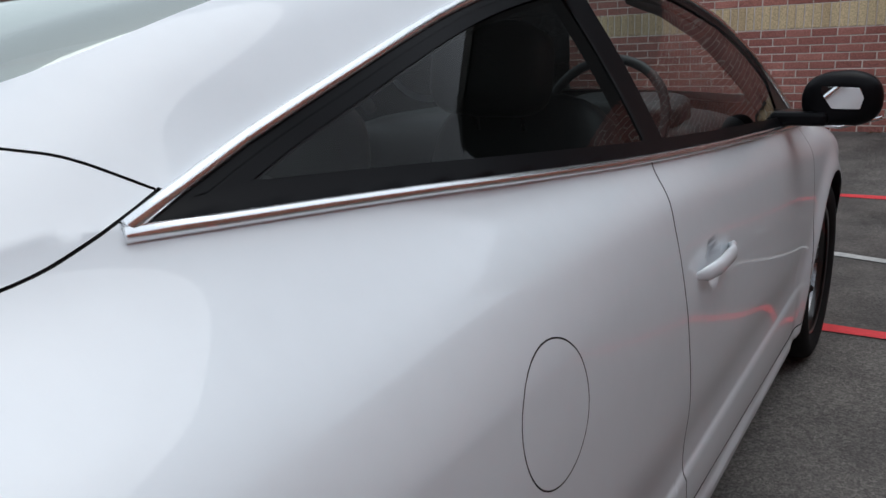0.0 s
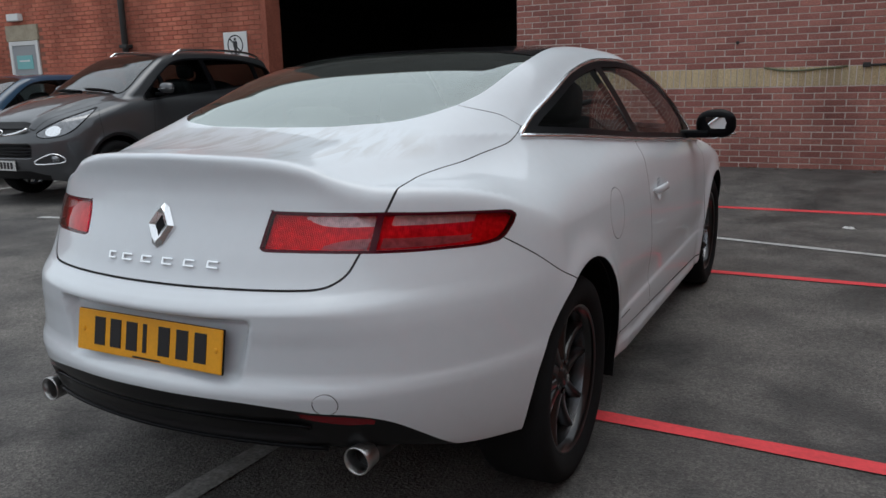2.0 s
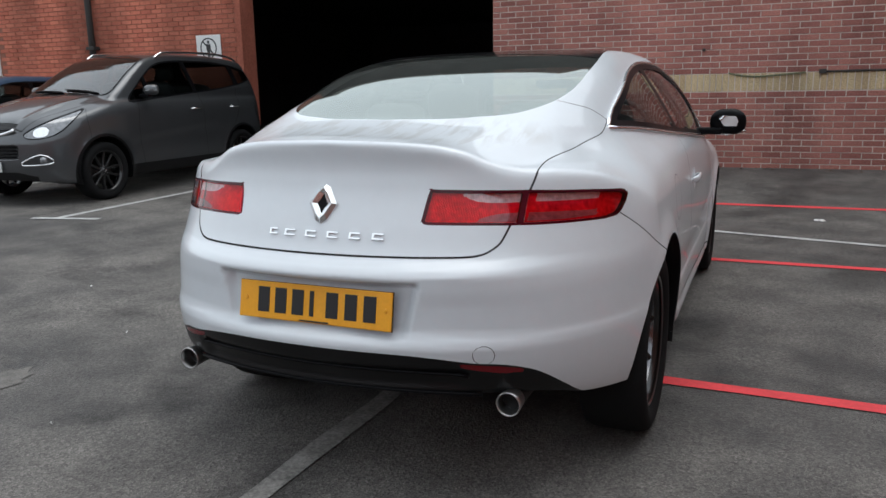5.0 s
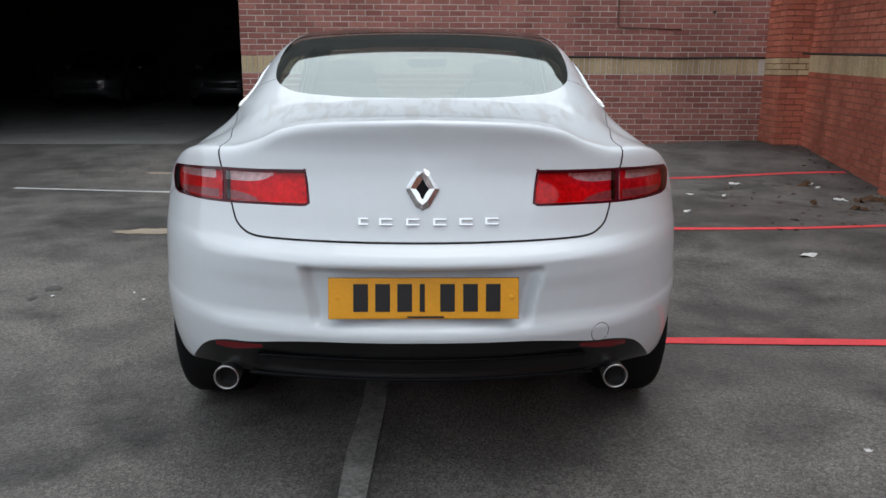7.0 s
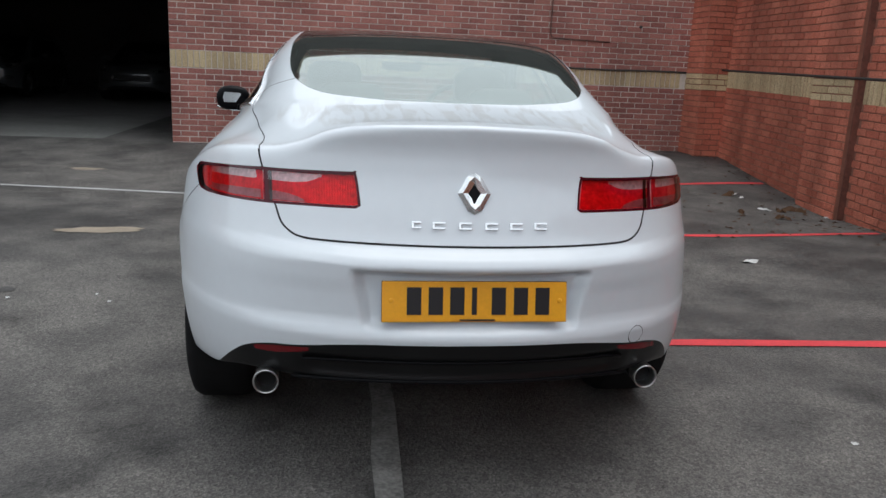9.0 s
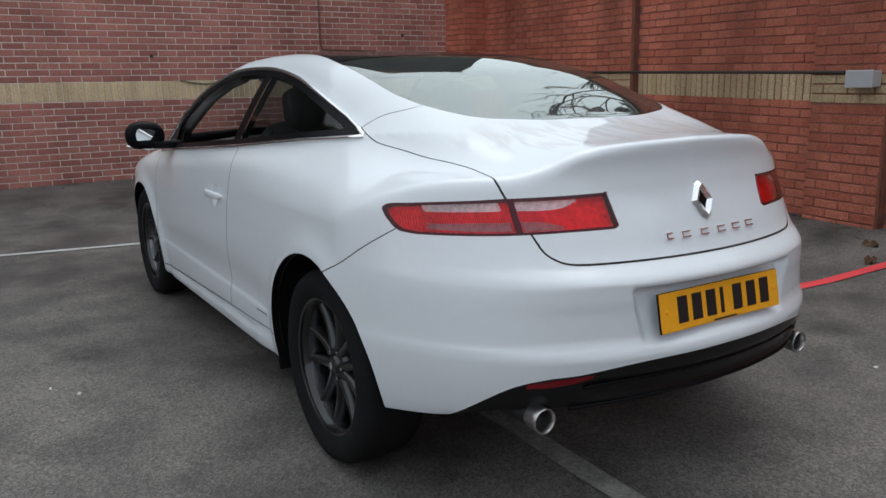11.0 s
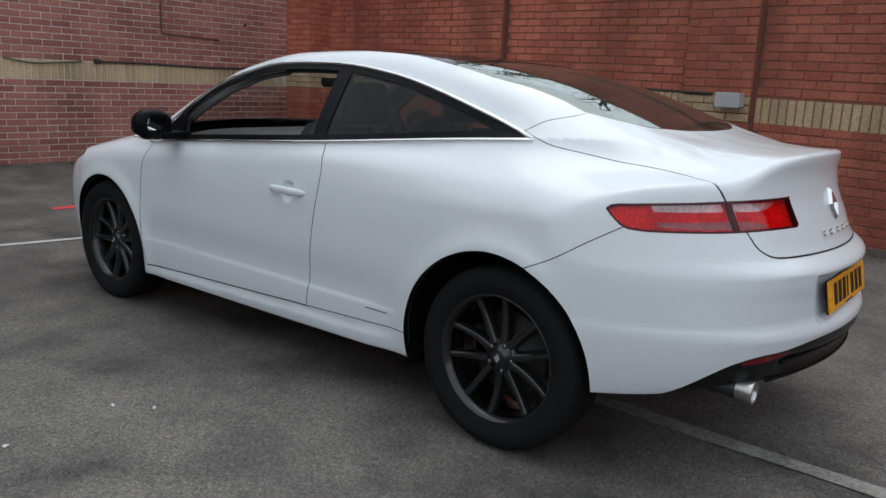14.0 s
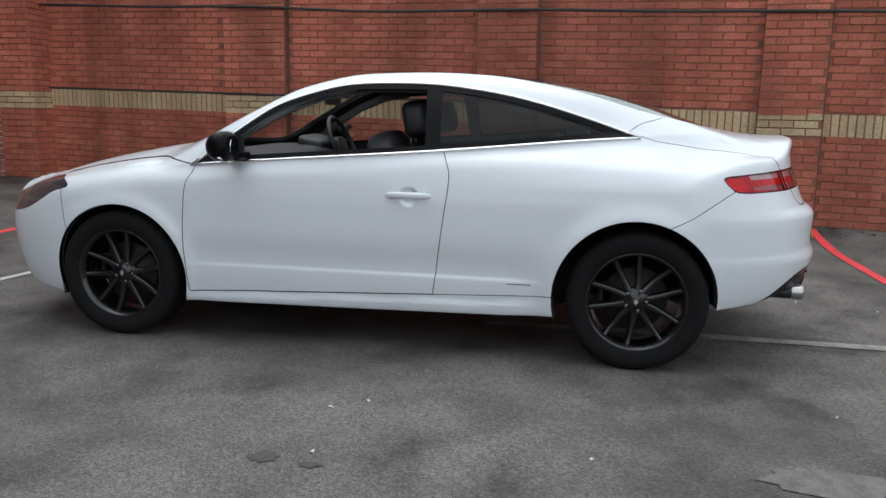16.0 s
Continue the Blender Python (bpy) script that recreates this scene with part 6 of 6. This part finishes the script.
for zz, w, h in ((2.045, 0.045, 0.045), (1.965, 0.085, 0.10), (1.86, 0.06, 0.11)):
    part("pictogram_block", slab([(-w / 2, -h / 2), (w / 2, -h / 2), (w / 2, h / 2), (-w / 2, h / 2)], 0.002, pose(-7.415, WALL_Y - 0.0355, zz)), INK, sg)
dp = empty("drainpipe", label="dark brown cast drainpipe on brick wall", category="drainpipe")
part("pipe", tube([(-9.9, WALL_Y - 0.09, 0.0), (-9.9, WALL_Y - 0.09, 5.9)], 0.055, 14), CABLE, dp, "", True)
for zz in (0.6, 2.0, 3.4):
    bm = bmesh.new()
    box(bm, -9.99, WALL_Y - 0.15, zz, -9.81, WALL_Y, zz + 0.06, 0.008)
    part("bracket", bm, CABLE, dp)
dr = empty("door_1", label="grey door in a white frame with a teal notice", category="door", kind="structure")
bm = bmesh.new()
box(bm, -13.12, WALL_Y - 0.01, 0.1, -12.42, WALL_Y + 0.02, 2.17)
part("leaf", bm, DOORGREY, dr)
for a in ((-13.20, 0.1, -13.12, 2.25), (-12.42, 0.1, -12.34, 2.25), (-13.12, 2.17, -12.42, 2.25)):
    bm = bmesh.new()
    box(bm, a[0], WALL_Y - 0.03, a[1], a[2], WALL_Y + 0.02, a[3], 0.004)
    part("door_frame", bm, SIGNWHITE, dr)
bm = bmesh.new()
box(bm, -13.02, WALL_Y - 0.022, 1.72, -12.55, WALL_Y - 0.012, 1.98)
nt_ = part("notice", bm, SIGNTEAL, dr, "teal notice with a white bar")
bm = bmesh.new()
box(bm, -12.94, WALL_Y - 0.026, 1.86, -12.63, WALL_Y - 0.0225, 1.89)
part("notice_bar", bm, SIGNWHITE, nt_)
bm = bmesh.new()
box(bm, -13.24, WALL_Y - 0.04, 2.252, -12.30, WALL_Y + 0.1, 2.55, 0.01)
tagged(part("door_lintel", bm, STONE), "pale stone lintel over the door", "lintel", kind="structure")
bl = empty("bulkhead_lamp", label="small white bulkhead lamp above a door", category="wall lamp")
bm = bmesh.new()
box(bm, -13.05, WALL_Y - 0.12, 2.62, -12.70, WALL_Y - 0.0, 2.76, 0.02)
part("lamp_body", bm, SIGNWHITE, bl)


# litter, leaves and pale patches on the tarmac
def scrap(name, x, y, size, material, label, cat, seed, fold=0.012):
    """A torn, creased scrap lying on the ground."""
    rng = random.Random(seed)
    bm = bmesh.new()
    n, turn = 11, rng.uniform(0, 3)
    rings = [[], []]
    mid = bm.verts.new((x, y, ground_z(x, y) + 0.004 + fold * rng.uniform(0.3, 1.0)))
    for k in range(n):
        a = 2 * math.pi * k / n + rng.uniform(-0.2, 0.2)
        r = size * rng.uniform(0.5, 1.0)
        for ring, q, lift in ((rings[0], 0.55, fold * rng.uniform(0.2, 1.6)), (rings[1], 1.0, fold * rng.choice((0, 0, 0.3, 1.0)))):
            u, v = q * r * math.cos(a), 0.5 * q * r * math.sin(a)
            px, py = x + u * math.cos(turn) - v * math.sin(turn), y + u * math.sin(turn) + v * math.cos(turn)
            ring.append(bm.verts.new((px, py, ground_z(px, py) + 0.003 + lift)))
    for k in range(n):
        m = (k + 1) % n
        bm.faces.new((mid, rings[0][k], rings[0][m]))
        bm.faces.new((rings[0][k], rings[1][k], rings[1][m], rings[0][m]))
    return tagged(part(name, bm, material, smooth=False), label, cat)


for k, (x, y, sz) in enumerate(((1.67, 4.91, 0.07), (2.60, 2.12, 0.10), (3.31, 5.20, 0.10), (4.02, 5.02, 0.10), (4.04, 4.86, 0.06), (3.98, 4.28, 0.10), (2.64, 4.62, 0.07), (2.95, 4.55, 0.05), (2.32, 3.74, 0.06), (4.4, 3.9, 0.05), (3.9, -0.2, 0.06))):
    scrap("paper_scrap", x, y, sz, LITTER, "crumpled scrap of white paper on tarmac", "litter", k)
for k, (x, y, sz) in enumerate(((3.25, 0.42, 0.09), (3.15, 0.20, 0.06), (3.60, 0.62, 0.10), (4.28, 4.25, 0.15), (4.10, 4.20, 0.10), (3.89, 3.80, 0.11), (3.63, 4.12, 0.08), (3.95, 5.0, 0.13))):
    scrap("dead_leaf_clump", x, y, sz, LEAFM, "curled brown dead leaves lying on tarmac", "leaf", 90 + k, 0.03)
for k, (x, y, sz) in enumerate(((-1.628, 1.27, 0.015), (-1.53, 1.135, 0.015), (-2.05, 1.2, 0.018), (-1.9, 0.2, 0.012), (-1.3, -0.8, 0.012), (0.6, -1.6, 0.012), (1.5, -0.6, 0.02), (0.75, -1.15, 0.015), (-2.6, 1.6, 0.014), (-2.9, 0.9, 0.016))):
    scrap("pale_chip", x, y, sz, LITTER, "small pale stone chip on the tarmac", "stone chip", 50 + k, 0.006)
rng = random.Random(11)
bm = bmesh.new()
for k in range(420):
    if k < 260:
        yy = rng.uniform(-3.5, 7.4)
        x, y = right_x(yy) - 0.03 - abs(rng.gauss(0, 0.22)), yy
    elif k < 360:
        x, y = rng.uniform(-2.3, 4.6), WALL_Y - 0.03 - abs(rng.gauss(0, 0.15))
    else:
        x, y = rng.uniform(2.8, 4.3), rng.uniform(2.8, 5.2)
    a, s = rng.uniform(0, 6.3), rng.uniform(0.012, 0.035)
    z = ground_z(x, y) + 0.004
    c, q = Vector((math.cos(a), math.sin(a), 0)), Vector((-math.sin(a), math.cos(a), 0))
    o = Vector((x, y, z))
    bm.faces.new([bm.verts.new(o - c * s), bm.verts.new(o - q * s * 0.5 + Vector((0, 0, rng.uniform(0, 0.012)))), bm.verts.new(o + c * s), bm.verts.new(o + q * s * 0.5 + Vector((0, 0, rng.uniform(0, 0.012))))])
tagged(part("dead_leaves", bm, LEAFM), "scattered brown leaves along the walls", "leaves", kind="stuff")


def patch(x, y, a, b, material, label, seed, turn=0.0):
    rng = random.Random(seed)
    bm = bmesh.new()
    pts = []
    for k in range(22):
        t = 2 * math.pi * k / 22
        r = rng.uniform(0.45 if b < 0.1 else 0.7, 1.0)
        u, v = a * r * math.cos(t), b * r * math.sin(t)
        px, py = x + u * math.cos(turn) - v * math.sin(turn), y + u * math.sin(turn) + v * math.cos(turn)
        pts.append(bm.verts.new((px, py, ground_z(px, py) + 0.004)))
    bm.faces.new(pts)
    return tagged(part("ground_patch", bm, material), label, "patch", kind="structure")


patch(-2.05, 2.92, 0.36, 0.12, PATCH, "pale sandy repair patch in the tarmac", 3, 0.12)
patch(-3.0, 5.9, 0.30, 0.07, PATCH, "pale sandy streak on the tarmac", 4)


# bare trees behind the east wall
def tree(x, y, height, seed, label):
    rng = random.Random(seed)
    t = empty("tree", pose(x, y, 0), label=label, category="tree")
    trunk = [Vector((0.12 * math.sin(k * 0.9), 0.1 * math.cos(k * 1.3), height * 0.5 * k / 7)) for k in range(8)]
    bm = bmesh.new()

    def limb(path, r0, r1, n):
        rings = []
        for i, p in enumerate(path):
            d = path[min(i + 1, len(path) - 1)] - path[max(i - 1, 0)]
            q = d.to_track_quat("Z", "X")
            r = r0 + (r1 - r0) * i / (len(path) - 1)
            rings.append([bm.verts.new(p + q @ Vector((r * math.cos(6.2832 * k / n), r * math.sin(6.2832 * k / n), 0))) for k in range(n)])
        for a, b in zip(rings, rings[1:]):
            for k in range(n):
                bm.faces.new((a[k], a[(k + 1) % n], b[(k + 1) % n], b[k]))

    def grow(base, way, length, r, depth):
        path = [base]
        d = way.copy()
        for k in range(4):
            d = (d + Vector((rng.uniform(-0.3, 0.3), rng.uniform(-0.3, 0.3), rng.uniform(-0.08, 0.28)))).normalized()
            path.append(path[-1] + d * length / 4)
        limb(path, r, r * 0.45, 6 if depth < 2 else 4)
        if depth < 4:
            for k in range(3 if depth else 4):
                at = path[rng.randint(1, 4)]
                side = (d + Vector((rng.uniform(-1, 1), rng.uniform(-1, 1), rng.uniform(-0.2, 0.7)))).normalized()
                grow(at, side, length * rng.uniform(0.55, 0.75), r * 0.5, depth + 1)

    limb(trunk, 0.24, 0.15, 12)
    part("trunk", bm, BARK, t, "", True)
    bm = bmesh.new()
    for k in range(7):
        a = k * 0.9 + rng.uniform(-0.3, 0.3)
        grow(trunk[3 + k % 5], Vector((math.cos(a), math.sin(a), 0.8)).normalized(), height * 0.32, 0.09, 1)
    part("branches", bm, BARK, t, "", True)


tree(10.5, 4.6, 9.5, 3, "tall bare winter tree with fine branches behind the wall")
tree(12.5, 9.5, 10.5, 8, "bare winter tree beside another behind the wall")
tree(9.5, -1.5, 8.5, 21, "leafless tree with spreading limbs behind the wall")

patch(-2.12, 1.36, 0.055, 0.075, OIL, "small dark oil stain on the tarmac", 6)
patch(-2.15, 1.18, 0.035, 0.060, OIL, "small dark oil stain on the tarmac", 7)
patch(-1.92, -0.60, 0.13, 0.26, PALE, "pale worn scuff on the tarmac", 8)
patch(3.15, 5.0, 0.42, 0.16, OIL, "damp dark stain by the wall", 9, 0.3)

# plain walls added out of view behind the camera, to shape light and reflections
for nm, a in (("wall_south", (-24.0, -15.3, -0.1, 9.0, -15.0, 2.6)), ("wall_far_west", (-24.3, -15.3, -0.1, -24.0, WALL_Y, 2.6))):
    bm = bmesh.new()
    box(bm, *a)
    tagged(part(nm, bm, BRICK), "added unseen plain red-brown brick wall that shapes light and reflections", "wall", kind="structure")
